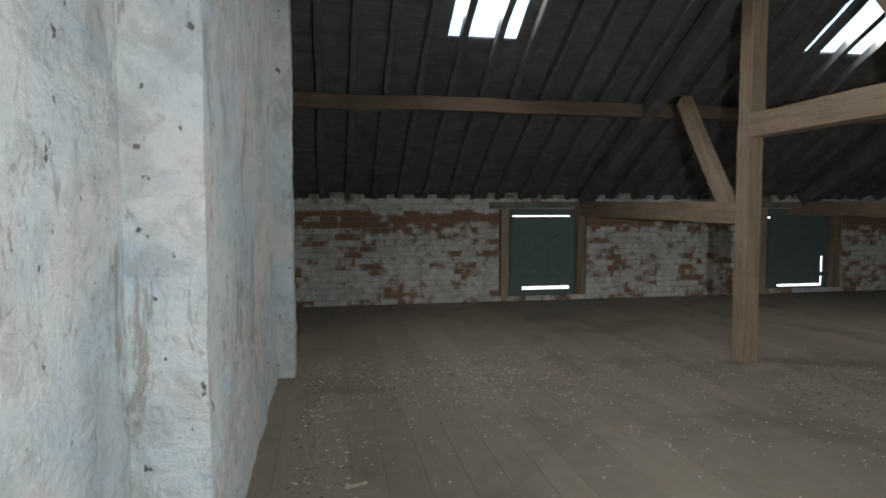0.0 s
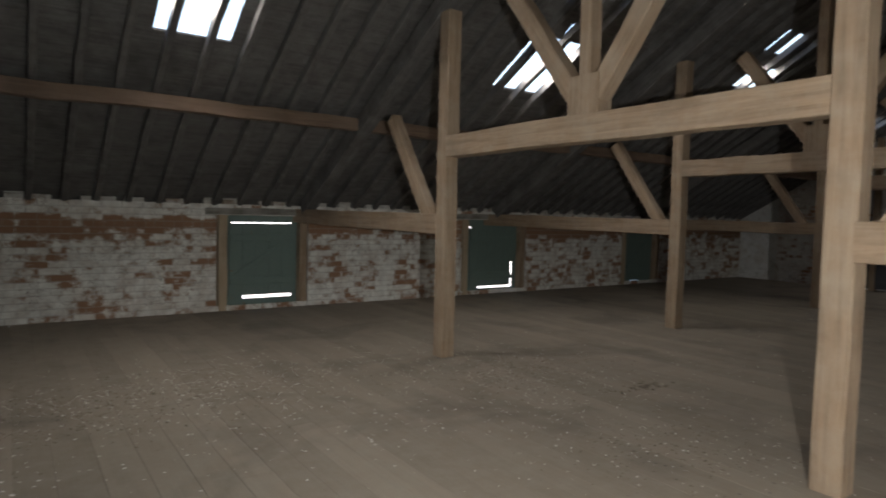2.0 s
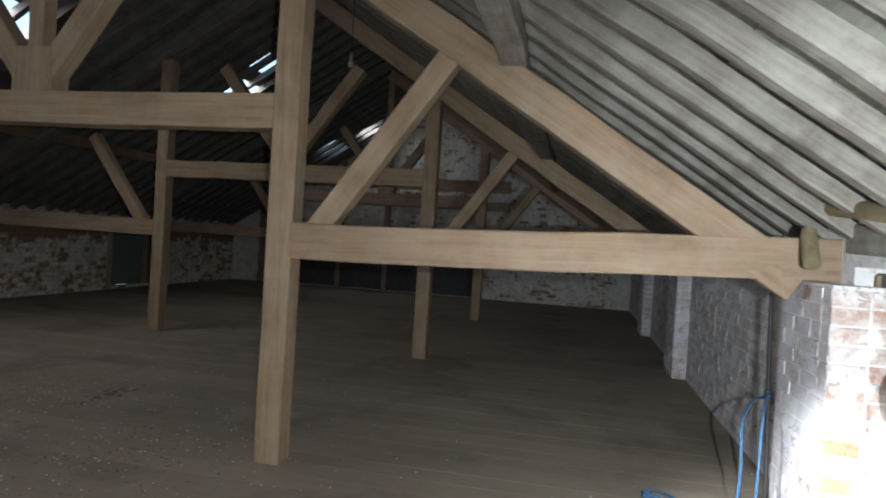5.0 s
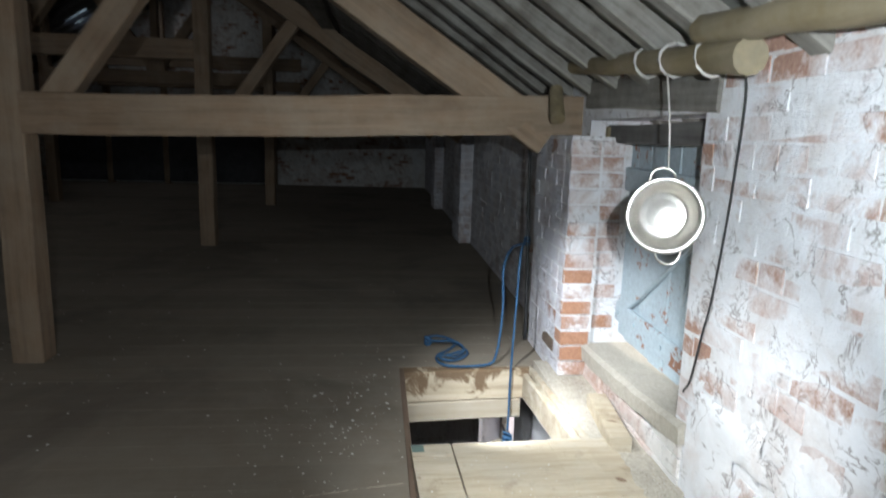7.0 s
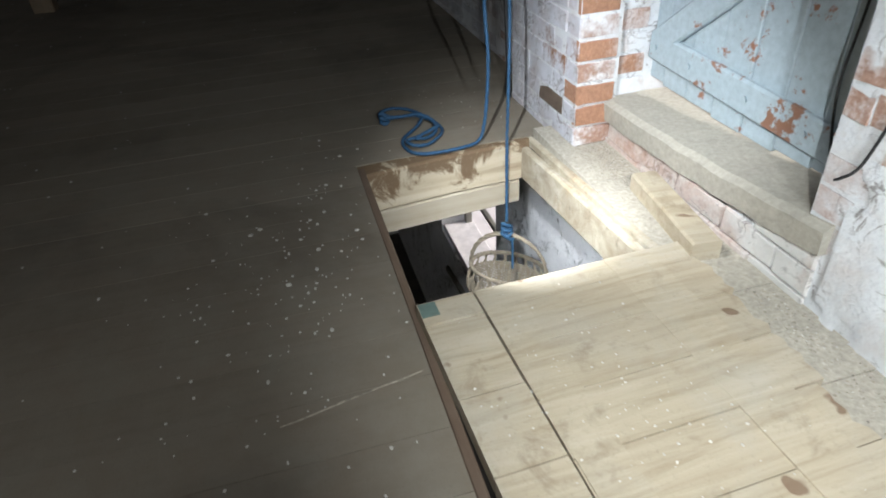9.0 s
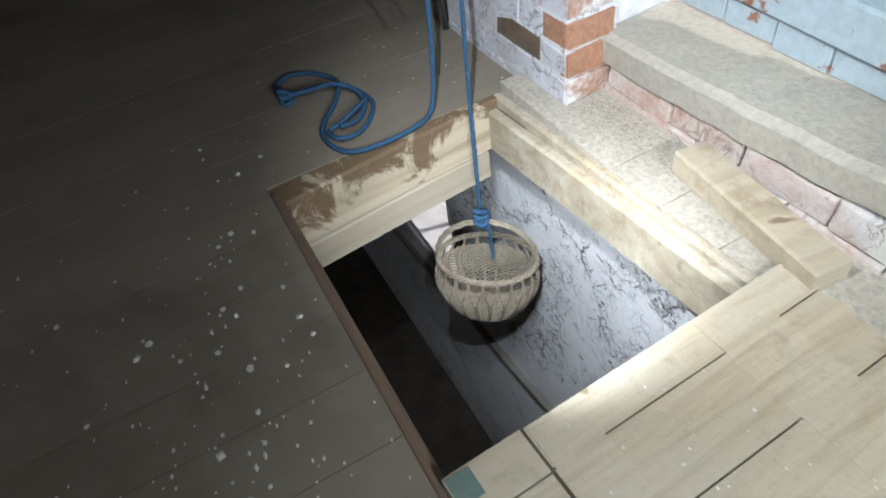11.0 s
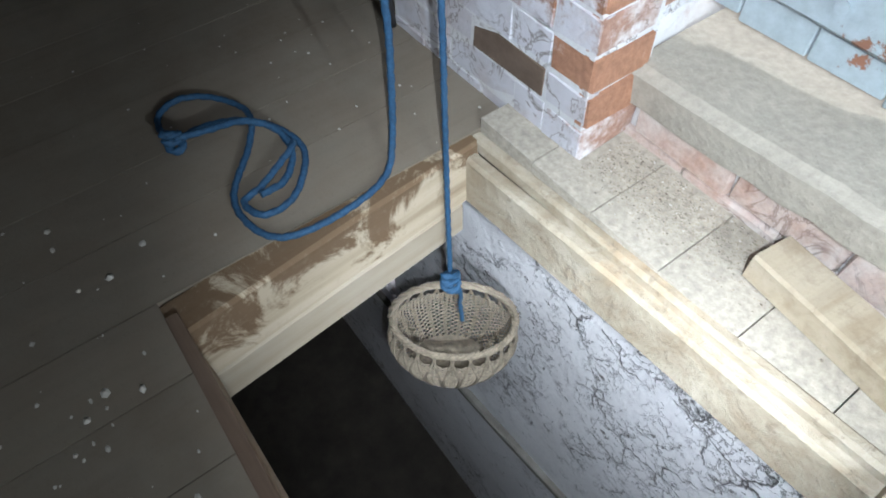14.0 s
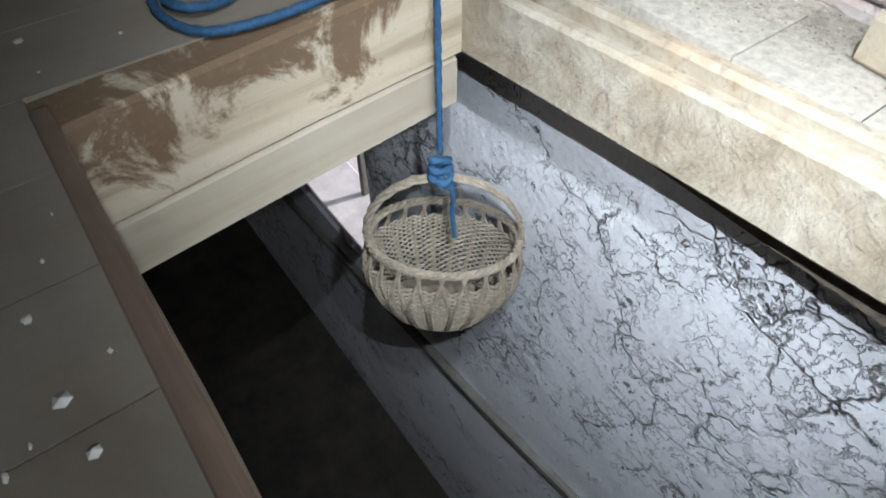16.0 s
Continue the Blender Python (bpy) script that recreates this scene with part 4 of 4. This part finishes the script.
for r_ in range(rows):
    h = r_ / (rows - 1) * 0.76
    z = 0.012 + h * 0.235
    prev = None
    ring = []
    for k in range(stakes * 2):
        t = 2 * math.pi * k / (stakes * 2)
        wv = 0.0032 * math.cos(math.pi * (k + r_))
        c = oval(t, belly(h), z) + Vector((math.cos(t), math.sin(t), 0)) * wv
        nrm = Vector((math.cos(t) / BA, math.sin(t) / BB, 0)).normalized()
        ring.append([bm.verts.new(c + nrm * 0.003 * ca + Vector((0, 0, 0.0038 * sa))) for ca, sa in ((1, 0), (0, 1), (-1, 0), (0, -1))])
    for k in range(len(ring)):
        a, b = ring[k], ring[(k + 1) % len(ring)]
        for q in range(4):
            bm.faces.new((a[q], b[q], b[(q + 1) % 4], a[(q + 1) % 4]))
part("weave", bm, "wicker", basket)
bm = bmesh.new()
lathe(bm, [(0.0, 0.01), (0.7, 0.012), (0.72, 0.004), (0.0, 0.0)], 40, Matrix.Diagonal((BA, BB, 1, 1)))
part("base", bm, "wicker", basket)
for k in range(stakes // 2):
    t = 2 * math.pi * k / (stakes // 2)
    for lean in (-1, 1):
        pts = []
        for j in range(9):
            h = j / 8
            tt = t + lean * (0.0 if h < 0.5 else 0.16 * (h - 0.5) / 0.5)
            pts.append(oval(tt + lean * 0.018, belly(h) + 0.02, 0.008 + h * 0.235))
        part("stake", tube_bm(pts, 0.0042, 5), "wicker", basket)
for dz_, sh in ((0.0, 0.0), (0.006, math.pi / 3), (-0.005, 2 * math.pi / 3)):
    ringp = []
    for k in range(121):
        t = 2 * math.pi * k / 120
        ringp.append(oval(t, belly(1.0) + 0.02 + 0.03 * math.cos(18 * t + sh * 2), 0.246 + 0.006 * math.sin(18 * t + sh * 2)))
    part("border", tube_bm(ringp, 0.0062, 6), "wicker", basket, "plaited wicker rim")
arc = []
for k in range(25):
    t = math.pi * k / 24
    arc.append(Vector((BA * 0.98 * math.cos(t), 0.02 * math.sin(t), 0.24 + 0.20 * math.sin(t))))
for sh in (0, 2.1, 4.2):
    part("handle", tube_bm([p + Vector((0.004 * math.cos(i * 1.1 + sh), 0.007 * math.sin(i * 1.1 + sh), 0.005 * math.cos(i * 1.1 + sh))) for i, p in enumerate(arc)], 0.0058, 6), "wicker", basket, "twisted wicker handle")

# ---- ropes ----
def rope_bm(pts, r=0.0095):
    return tube_bm(pts, r, 12, 190.0, 3)


def dense(ctrl, step=0.006):
    pts = smooth_path(ctrl, 10)
    out = [pts[0]]
    for a, b in zip(pts, pts[1:]):
        n = max(1, int((b - a).length / step))
        out += [a.lerp(b, (i + 1) / n) for i in range(n)]
    return out


rope = empty("rope", "blue laid rope holding the basket, its tail coiled loosely", "rope")
part("hanging_strand", rope_bm(dense([(4.80, 0.185, 0.64), (4.55, 0.25, 0.68), (4.32, 0.325, 0.62), (4.265, 0.345, 0.4), (4.247, 0.358, 0.15), (4.24, 0.364, 0.0), (4.238, 0.366, -0.36)]), 0.0062), "rope_blue", rope, smooth=True)
tail = [(4.80, 0.19, 0.62), (4.56, 0.32, 0.63), (4.39, 0.40, 0.55), (4.352, 0.402, 0.35), (4.35, 0.41, 0.186), (4.338, 0.43, 0.06), (4.312, 0.463, 0.014), (4.282, 0.53, 0.012), (4.272, 0.638, 0.012), (4.291, 0.725, 0.012), (4.358, 0.762, 0.012), (4.452, 0.753, 0.012),
        (4.555, 0.67, 0.014), (4.616, 0.63, 0.026), (4.69, 0.624, 0.016), (4.774, 0.669, 0.012), (4.81, 0.732, 0.012), (4.783, 0.789, 0.012), (4.713, 0.804, 0.014), (4.668, 0.785, 0.024), (4.675, 0.726, 0.02), (4.631, 0.656, 0.034), (4.573, 0.593, 0.02),
        (4.483, 0.573, 0.012), (4.401, 0.622, 0.012), (4.362, 0.676, 0.012), (4.358, 0.732, 0.022), (4.413, 0.746, 0.02), (4.43, 0.696, 0.022), (4.478, 0.604, 0.03), (4.50, 0.585, 0.026)]
part("coiled_tail", rope_bm(dense(tail), 0.0072), "rope_blue", rope, smooth=True)
part("tail_doubled", rope_bm(dense([(4.66, 0.79, 0.034), (4.64, 0.72, 0.035), (4.60, 0.65, 0.05), (4.55, 0.60, 0.035), (4.48, 0.60, 0.02), (4.42, 0.65, 0.016), (4.40, 0.71, 0.03)]), 0.0076), "rope_blue", rope, smooth=True)
rng = random.Random(2)
for kx, ky, kz, s, nm in ((4.238, 0.366, -0.40, 0.026, "knot"), (4.665, 0.793, 0.03, 0.02, "end_knot")):
    for j in range(3):
        pts = []
        ph = j * 2.1
        for k in range(17):
            t = 2 * math.pi * k / 16
            pts.append((kx + s * 0.8 * math.cos(t + ph) * math.cos(ph), ky + s * 0.8 * math.sin(t + ph), kz + (j - 1) * s * 0.75 + s * 0.5 * math.cos(t) * math.sin(ph + 0.6)))
        part(nm, rope_bm(dense(pts, 0.004), 0.0085), "rope_blue", rope, smooth=True)
part("frayed_end", rope_bm(dense([(4.236, 0.352, -0.42), (4.222, 0.345, -0.48), (4.232, 0.34, -0.54), (4.215, 0.345, -0.61)]), 0.006), "rope_blue", rope, smooth=True)
part("handle_turn", rope_bm(dense([(4.238, 0.365, -0.41), (4.253, 0.345, -0.435), (4.235, 0.335, -0.455), (4.222, 0.365, -0.44), (4.238, 0.37, -0.41)]), 0.008), "rope_blue", rope, smooth=True)

# blue turns of the rope round the cable
for j in range(3):
    pts = [(4.822 + 0.018 * math.cos(t + j), 0.168 + 0.018 * math.sin(t + j), 0.61 + j * 0.02 + 0.004 * math.sin(2 * t)) for t in [2 * math.pi * k / 10 for k in range(11)]]
    ob = part("rope_tie", tube_bm(pts, 0.005, 6), "rope_blue", smooth=True)
    tagged(ob, "turn of blue cord tied round the black cable", "cord", group="cord turns on the cable")

# pendant fitting on a wire
pend = empty("pendant", "small glass fitting hanging on a thin roof wire", "pendant lamp")
part("wire", tube_bm([(7.0, 3.605, 3.75), (7.0, 3.605, 3.2)], 0.004, 6), "cable_and_shade_black", pend)
bm = bmesh.new()
lathe(bm, [(0.0, 0.1), (0.018, 0.1), (0.02, 0.05), (0.012, 0.03), (0.024, 0.0), (0.03, -0.03), (0.022, -0.055), (0.0, -0.065)], 16, Matrix.Translation((7.0, 3.605, 3.12)))
part("fitting", bm, "aluminium", pend, smooth=True)

# ---- floor ----
floor = empty("floor", "dusty brown floorboards strewn with droppings and grit", "floor", kind="structure")
rng = random.Random(21)
edges_ = [GX0 - 0.01]
while edges_[-1] < GX1:
    nxt = edges_[-1] + rng.uniform(0.17, 0.215)
    if edges_[-1] < 2.418 < nxt + 0.08:
        nxt = 2.418
    elif 2.4 < edges_[-1] < 4.2:
        nxt = min(edges_[-1] + 0.1715, 4.306)
    elif edges_[-1] < 4.306 < nxt + 0.08:
        nxt = 4.306
    edges_.append(nxt)
for a, b in zip(edges_, edges_[1:]):
    in_hatch = b > 2.43 and a < 4.30
    y = 0.98 if in_hatch else -0.4
    if in_hatch:
        bm = bmesh.new()
        box(bm, a + 0.0015, b - 0.0015, -0.4, 0.222, -0.03, 0.03 + rng.uniform(-0.002, 0.002))
        part("floorboard", bm, "dusty_board", floor)
    while y < YN + 0.25:
        y2 = min(y + rng.uniform(3.4, 5.2), YN + 0.25)
        bm = bmesh.new()
        box(bm, a + 0.001, b - 0.001, y, y2 - 0.003, -0.03, rng.uniform(-0.0007, 0.0))
        part("floorboard", bm, "floor_board", floor)
        y = y2
bm = bmesh.new()
for a, b, c, d in rects_minus(GX0, GX1, 0.0, YN, [(2.42, 4.33, 0.22, 0.99)]):
    box(bm, a, b, c, d, -0.2, -0.035)
tagged(part("floor_base", bm, "dirt"), "packing under the floorboards", "floor", kind="structure")


# grit, flakes and droppings
def scatter(name, material, spots, label, category):
    bm = bmesh.new()
    rng = random.Random(len(name) * 7)
    for (cx, cy, sx, sy, n, s0, s1, z) in spots:
        for _ in range(n):
            px, py = rng.gauss(cx, sx), rng.gauss(cy, sy)
            if z > 0.04 and (not 2.42 < px < 3.28 or not 0.22 < py < 0.92):
                continue
            if not (0.6 < px < GX1 and 0.02 < py < YN) or (z > 0.03 and z < 0.04 and not (2.43 < px < 4.06 and py < 0.215)) or (2.4 < px < 4.32 and 0.2 < py < 0.99 and z < 0.034):
                continue
            s, el, a = rng.uniform(s0, s1), rng.uniform(0.4, 1.0), rng.uniform(0, 6.28)
            k = rng.choice((4, 5, 6))
            h = s * rng.uniform(0.15, 0.5)
            ring = []
            for i in range(k):
                t = a + 2 * math.pi * i / k
                rr = s * rng.uniform(0.7, 1.0)
                ring.append((px + rr * math.cos(t), py + rr * el * math.sin(t)))
            lo = [bm.verts.new((u, v, z)) for u, v in ring]
            tip = bm.verts.new((px, py, z + h))
            for i in range(k):
                bm.faces.new((lo[i], lo[(i + 1) % k], tip))
    return tagged(part(name, bm, material), label, category, kind="stuff")


scatter("grit", "chips", [(2.0, 6.6, 1.1, 0.45, 900, 0.003, 0.012, 0.0), (2.4, 5.6, 1.3, 0.9, 350, 0.003, 0.012, 0.0), (0.75, 5.0, 0.2, 0.9, 160, 0.003, 0.018, 0.0), (4.6, 5.4, 0.7, 0.9, 420, 0.003, 0.012, 0.0),
                          (4.2, 3.8, 0.6, 0.9, 260, 0.003, 0.011, 0.0), (3.7, 1.25, 0.4, 0.28, 130, 0.002, 0.007, 0.0), (3.75, 1.18, 0.3, 0.13, 46, 0.006, 0.014, 0.0), (3.3, 1.3, 0.45, 0.22, 26, 0.004, 0.011, 0.0), (2.9, 1.5, 0.5, 0.3, 90, 0.003, 0.008, 0.0), (4.75, 0.55, 0.35, 0.3, 70, 0.002, 0.006, 0.0), (2.85, 0.58, 0.22, 0.16, 170, 0.002, 0.006, 0.053), (6.5, 4.5, 2.5, 2.0, 500, 0.003, 0.012, 0.0)],
        "pale grit, plaster flakes and bird droppings on the boards", "grit")
scatter("dark_debris", "dirt", [(1.4, 6.4, 0.7, 0.4, 700, 0.004, 0.016, 0.0), (4.7, 5.7, 0.5, 0.35, 420, 0.004, 0.018, 0.0), (4.2, 3.8, 0.4, 0.3, 260, 0.004, 0.016, 0.0), (0.7, 5.0, 0.12, 1.1, 420, 0.004, 0.016, 0.0), (5.3, 4.8, 0.15, 0.06, 60, 0.01, 0.03, 0.0),
                                ], "dark crumbs and dust heaped on the boards", "debris")
scatter("straw_crumbs", "crumbs", [(3.92, 0.085, 0.12, 0.04, 2600, 0.0008, 0.0034, 0.031), (3.75, 0.05, 0.12, 0.04, 700, 0.0008, 0.003, 0.031), (3.45, 0.05, 0.25, 0.05, 350, 0.0015, 0.006, 0.031), (3.0, 0.06, 0.3, 0.05, 300, 0.0015, 0.006, 0.031)], "brown crumbs and straw dust before the sill", "debris")
scatter("ledge_dirt", "dirt", [(3.98, 0.08, 0.09, 0.04, 300, 0.0008, 0.003, 0.031), (3.6, 0.04, 0.3, 0.05, 160, 0.0008, 0.003, 0.031), (3.0, 0.06, 0.3, 0.05, 120, 0.001, 0.004, 0.031)], "dark crumbs of mortar and dirt on the ledge boards", "debris")
scatter("lime_flakes", "chips", [(3.95, 0.07, 0.1, 0.05, 60, 0.001, 0.004, 0.031), (3.4, 0.04, 0.3, 0.04, 50, 0.001, 0.004, 0.031), (2.8, 0.06, 0.25, 0.05, 70, 0.001, 0.005, 0.031)], "pale flakes of limewash fallen along the wall foot", "flakes")
bm = bmesh.new()
box(bm, -0.06, 0.06, -0.012, 0.012, 0, 0.006)
tagged(part("wood_chip", bm, "pine", m=pose(0.95, 4.66, 0.003, 3, 0, 20)), "pale split wood chip lying on the floor", "wood chip")
# thin raised strip added for the pale dust filling a board joint
bm = timber_bm(0.36, 0.004, 0.003, wob=0.002, bev=0.001, seg=0.05, seed=9)
tagged(part("wood_sliver", bm, "crumbs", m=pose(3.12, 1.0, 0.0015, 0, 0, 101)), "thin pale line of dust along a floorboard joint", "wood chip")

# ---- bricks ----
def brick_template(seed):
    """Unit brick face block: x and z from -0.5 to 0.5, front at y = 0, back at y = 1; worn front edge."""
    rng = random.Random(seed)
    j = lambda s: rng.uniform(-s, s)
    back = [(-0.5, 1, -0.5), (0.5, 1, -0.5), (0.5, 1, 0.5), (-0.5, 1, 0.5)]
    mid = [(x + j(0.012), 0.35 + j(0.15), z + j(0.03)) for x, _, z in back]
    fr = [(x * 0.965 + j(0.02), 0.0 + j(0.12), z * 0.91 + j(0.04)) for x, _, z in back]
    vs = back + mid + fr
    fs = []
    for o in (0, 4):
        for i in range(4):
            k = (i + 1) % 4
            fs.append((o + i, o + k, o + 4 + k, o + 4 + i))
    fs.append((8, 9, 10, 11))
    return vs, fs


TEMPL = [brick_template(s) for s in range(7)]
BRICK_MESH = {}


def brick_mesh(i, material):
    if (i, material) not in BRICK_MESH:
        me = bpy.data.meshes.new("brick")
        me.from_pydata(TEMPL[i][0], [], TEMPL[i][1])
        me.materials.append(MATS[material])
        bm = bmesh.new()
        bm.from_mesh(me)
        bmesh.ops.recalc_face_normals(bm, faces=bm.faces[:])
        bm.to_mesh(me)
        bm.free()
        BRICK_MESH[(i, material)] = me
    return BRICK_MESH[(i, material)]


def lay(u0, u1, z0, z1, holes, seed, header_every=4, length=0.232, gap=0.009):
    """Bricks of a wall face as (u centre, z centre, width, height)."""
    rng = random.Random(seed)
    k = 0
    z = z0
    while z + COURSE * 0.6 < z1:
        hd = header_every and k % header_every == header_every - 1
        L = length / 2 if hd else length
        u = u0 - (L / 2 if k % 2 else 0) + rng.uniform(-0.02, 0.02)
        while u < u1:
            w = L * rng.uniform(0.96, 1.04)
            a, b = max(u, u0), min(u + w, u1)
            for h in holes:
                if h[2] < z + COURSE / 2 < h[3]:
                    if a < h[0] < b:
                        b = h[0]
                    elif a < h[1] < b:
                        a = h[1]
            if b - a > 0.05 and not any(h[0] < (a + b) / 2 < h[1] and h[2] < z + COURSE / 2 < h[3] for h in holes):
                yield (a + b) / 2, z + COURSE / 2, b - a - gap, COURSE - gap
            u += w
        z += COURSE
        k += 1


def brick_pose(face, at, u, z, depth, lift):
    if face == "+y":
        return pose(u, at + lift, z, 0, 0, 180)
    if face == "-y":
        return pose(u, at - lift, z)
    return pose(at - lift, u, z, 0, 0, -90)       # face "-x"


def wall_bricks(parent, face, at, bricks, near, material, far_material, depth=0.03, seed=1, pick=None):
    rng = random.Random(seed)
    vs, fs = [], []
    for u, z, w, h in bricks:
        i = rng.randrange(len(TEMPL))
        lift = rng.uniform(-0.002, 0.003)
        m = brick_pose(face, at, u, z, depth, lift) @ pose(0, 0, 0, 0, rng.uniform(-0.5, 0.5), 0) @ Matrix.Diagonal((w, depth, h, 1))
        if near(u, z):
            ob = new("brick", brick_mesh(i, pick(u, z) if pick else material))
            ob.parent = parent
            ob.matrix_basis = m
        else:
            o = len(vs)
            vs += [tuple(m @ Vector(v)) for v in TEMPL[i][0]]
            fs += [tuple(o + q for q in f) for f in TEMPL[i][1]]
    if vs:
        me = bpy.data.meshes.new("far_bricks")
        me.from_pydata(vs, [], fs)
        me.materials.append(MATS[far_material])
        ob = new("far_bricks", me)
        ob.parent = parent
        tagged(ob, kind="stuff")


PIERS = [(4.08, 4.76), (8.4, 9.1), (11.9, 12.6)]
pier_holes = [(a, b, 0, 1.6) for a, b in PIERS]
wall_bricks(wall_south, "+y", 0.0, lay(GX0, GX1, -0.055, 1.60, S_OPEN + [(2.98, 4.3, 1.39, 1.56), (3.0, 4.1, 0.11, 0.3)] + pier_holes, 4, gap=0.005), lambda u, z: 1.5 < u < 5.4, "brick_south", "brick_south_far", seed=5)
# thick crust of old limewash low on the wall, with a ragged upper edge
bm = bmesh.new()
NX, NZ, CELL = 118, 27, 0.0245
crust_v = {}
for i in range(NX + 1):
    for k in range(NZ + 1):
        px, pz = 0.2 + i * CELL, k * CELL
        top = 0.46 + 0.16 * noise.noise((px * 2.3, 0, 3.1)) + 0.06 * noise.noise((px * 9, 0, 7.7)) + 0.05 * noise.noise((px * 22, 1.3, 0))
        hole = noise.noise((px * 4.5, pz * 5.5, 9.0)) + 0.5 * noise.noise((px * 13, pz * 15, 2.0))
        depth = min(1.0, (top - pz) / 0.05, (0.42 - hole) / 0.12)
        if depth <= 0 or px > 2.97:
            continue
        bulge = 0.006 * noise.noise((px * 7, pz * 9, 5.0)) + 0.003 * noise.noise((px * 30, pz * 34, 1.0))
        crust_v[i, k] = bm.verts.new((px + 0.006 * noise.noise((px * 40, pz * 40, 4)), -0.004 + depth * (0.016 + bulge), pz + 0.006 * noise.noise((px * 40, pz * 40, 8))))
for i in range(NX):
    for k in range(NZ):
        q = [crust_v.get(c) for c in ((i, k), (i + 1, k), (i + 1, k + 1), (i, k + 1))]
        if all(q):
            bm.faces.new(q)
part("lime_crust", bm, "crust_wash", wall_south, "thick curling crust of old whitewash", smooth=True)
# riser under the sill
riser = empty("sill_riser", "flaking brick riser under the stone sill", "riser", kind="structure")
def sill_under(x):
    """Height of the sill's underside."""
    k = (x - 2.99) / 1.11
    return 0.195 - 0.134 * k + 0.061 * k * k


riser_bricks = [b_ for b_ in lay(3.0, 4.1, -0.03, 0.25, [], 14, 0, gap=0.006) if b_[1] + b_[3] / 2 < sill_under(b_[0]) + 0.045]
wall_bricks(riser, "+y", 0.010, riser_bricks, lambda u, z: True, "brick_riser", "brick_riser", seed=9)
bm = bmesh.new()
for k in range(5):
    box(bm, 3.0 + 0.22 * k, 3.22 + 0.22 * k, -0.4, -0.004, 0.0, sill_under(3.22 + 0.22 * k) + 0.02)
part("core", bm, "mortar_south", riser)
for i, (a, b) in enumerate(PIERS):
    pr = empty("brick_pier", "whitewashed brick pier with bare orange corner bricks", "pier", kind="structure", group="brick piers")
    bm = bmesh.new()
    box(bm, a + 0.006, b, -0.02, 0.1445, 0, 1.285)
    if i == 0:
        box(bm, a + 0.036, b, -0.3, -0.02, 0, 1.285)
    part("core", bm, "mortar_south", pr)
    dark = lambda u, z: "brick_dark" if (i == 0 and 4.2 < u < 4.45 and 0.11 < z < 0.2) else "brick_pier"
    if i == 0:
        wall_bricks(pr, "+y", 0.147, lay(a + 0.11, b, -0.055, 1.28, [], 31, 0, gap=0.003), lambda u, z: True, "brick_south", "brick_south_far", seed=12, pick=dark)
        # corner bricks run through to the west face
        rng = random.Random(44)
        z, k = -0.055, 0
        while z < 1.24:
            bare = 0.1 < z < 0.255 or 0.335 < z < 0.535 and k % 2
            m_ = "brick_orange" if bare else "brick_south"
            w = 0.112
            ob = new("brick", brick_mesh(k % 7, "brick_pier" if k != 3 else "brick_orange"))
            ob.parent, ob.matrix_basis = pr, pose(a + w / 2, 0.147, z + COURSE / 2, 0, 0, 180) @ Matrix.Diagonal((w - 0.006, 0.03, COURSE - 0.009, 1))
            ob = new("brick", brick_mesh((k + 3) % 7, m_))
            ob.parent, ob.matrix_basis = pr, pose(a - rng.uniform(0, 0.004), 0.07, z + COURSE / 2, 0, 0, -90) @ Matrix.Diagonal((0.15, 0.03, COURSE - 0.009, 1))
            ob = new("brick", brick_mesh((k + 5) % 7, "brick_south" if z > 0.6 or z < 0.1 or k % 2 else "brick_orange"))
            ob.parent, ob.matrix_basis = pr, pose(a + 0.03, -0.075, z + COURSE / 2, 0, 0, -90) @ Matrix.Diagonal((0.13, 0.03, COURSE - 0.009, 1))
            z += COURSE
            k += 1
    else:
        wall_bricks(pr, "+y", 0.147, lay(a, b, -0.01, 1.28, [], 31 + i, 0), lambda u, z: False, "brick_south", "brick_south_far", seed=12 + i)
        wall_bricks(pr, "-x", a, lay(0.0, 0.147, -0.01, 1.28, [], 41 + i, 0), lambda u, z: False, "brick_south", "brick_south_far", seed=22 + i)
lint_holes = [(x0 - 0.16, x1 + 0.03, 1.33, 1.44) for x0, x1, _, _ in N_OPEN]
wall_bricks(wall_north, "-y", YN, lay(GX0, GX1, -0.01, 1.46, N_OPEN + lint_holes, 6, 5), lambda u, z: 0.55 < u < 4.9, "brick_north", "brick_north_far", seed=6)
rng = random.Random(77)
u = 0.7
while u < GX1:
    w = rng.choice((0.11, 0.2, 0.225))
    for k in range(rng.choice((1, 1, 1, 1, 2))):
        ob = new("brick", brick_mesh(rng.randrange(7), "mortar_north"))
        ob.parent = wall_north
        ob.matrix_basis = pose(u, YN + 0.03, 1.46 + 0.04 + 0.072 * k, 0, rng.uniform(-2, 2), rng.uniform(-6, 6)) @ Matrix.Diagonal((w, 0.1, 0.068, 1))
    u += w + rng.uniform(0.06, 0.3)
bricks_e = [b_ for b_ in lay(0.3, 9.4, -0.01, 4.6, [(3.6, 8.4, 0.0, 1.33)], 61, 5) if b_[1] < roof_z(b_[0]) - 0.05]
wall_bricks(wall_east, "-x", GX1 - 0.004, bricks_e, lambda u, z: False, "brick_east", "brick_east", seed=61)
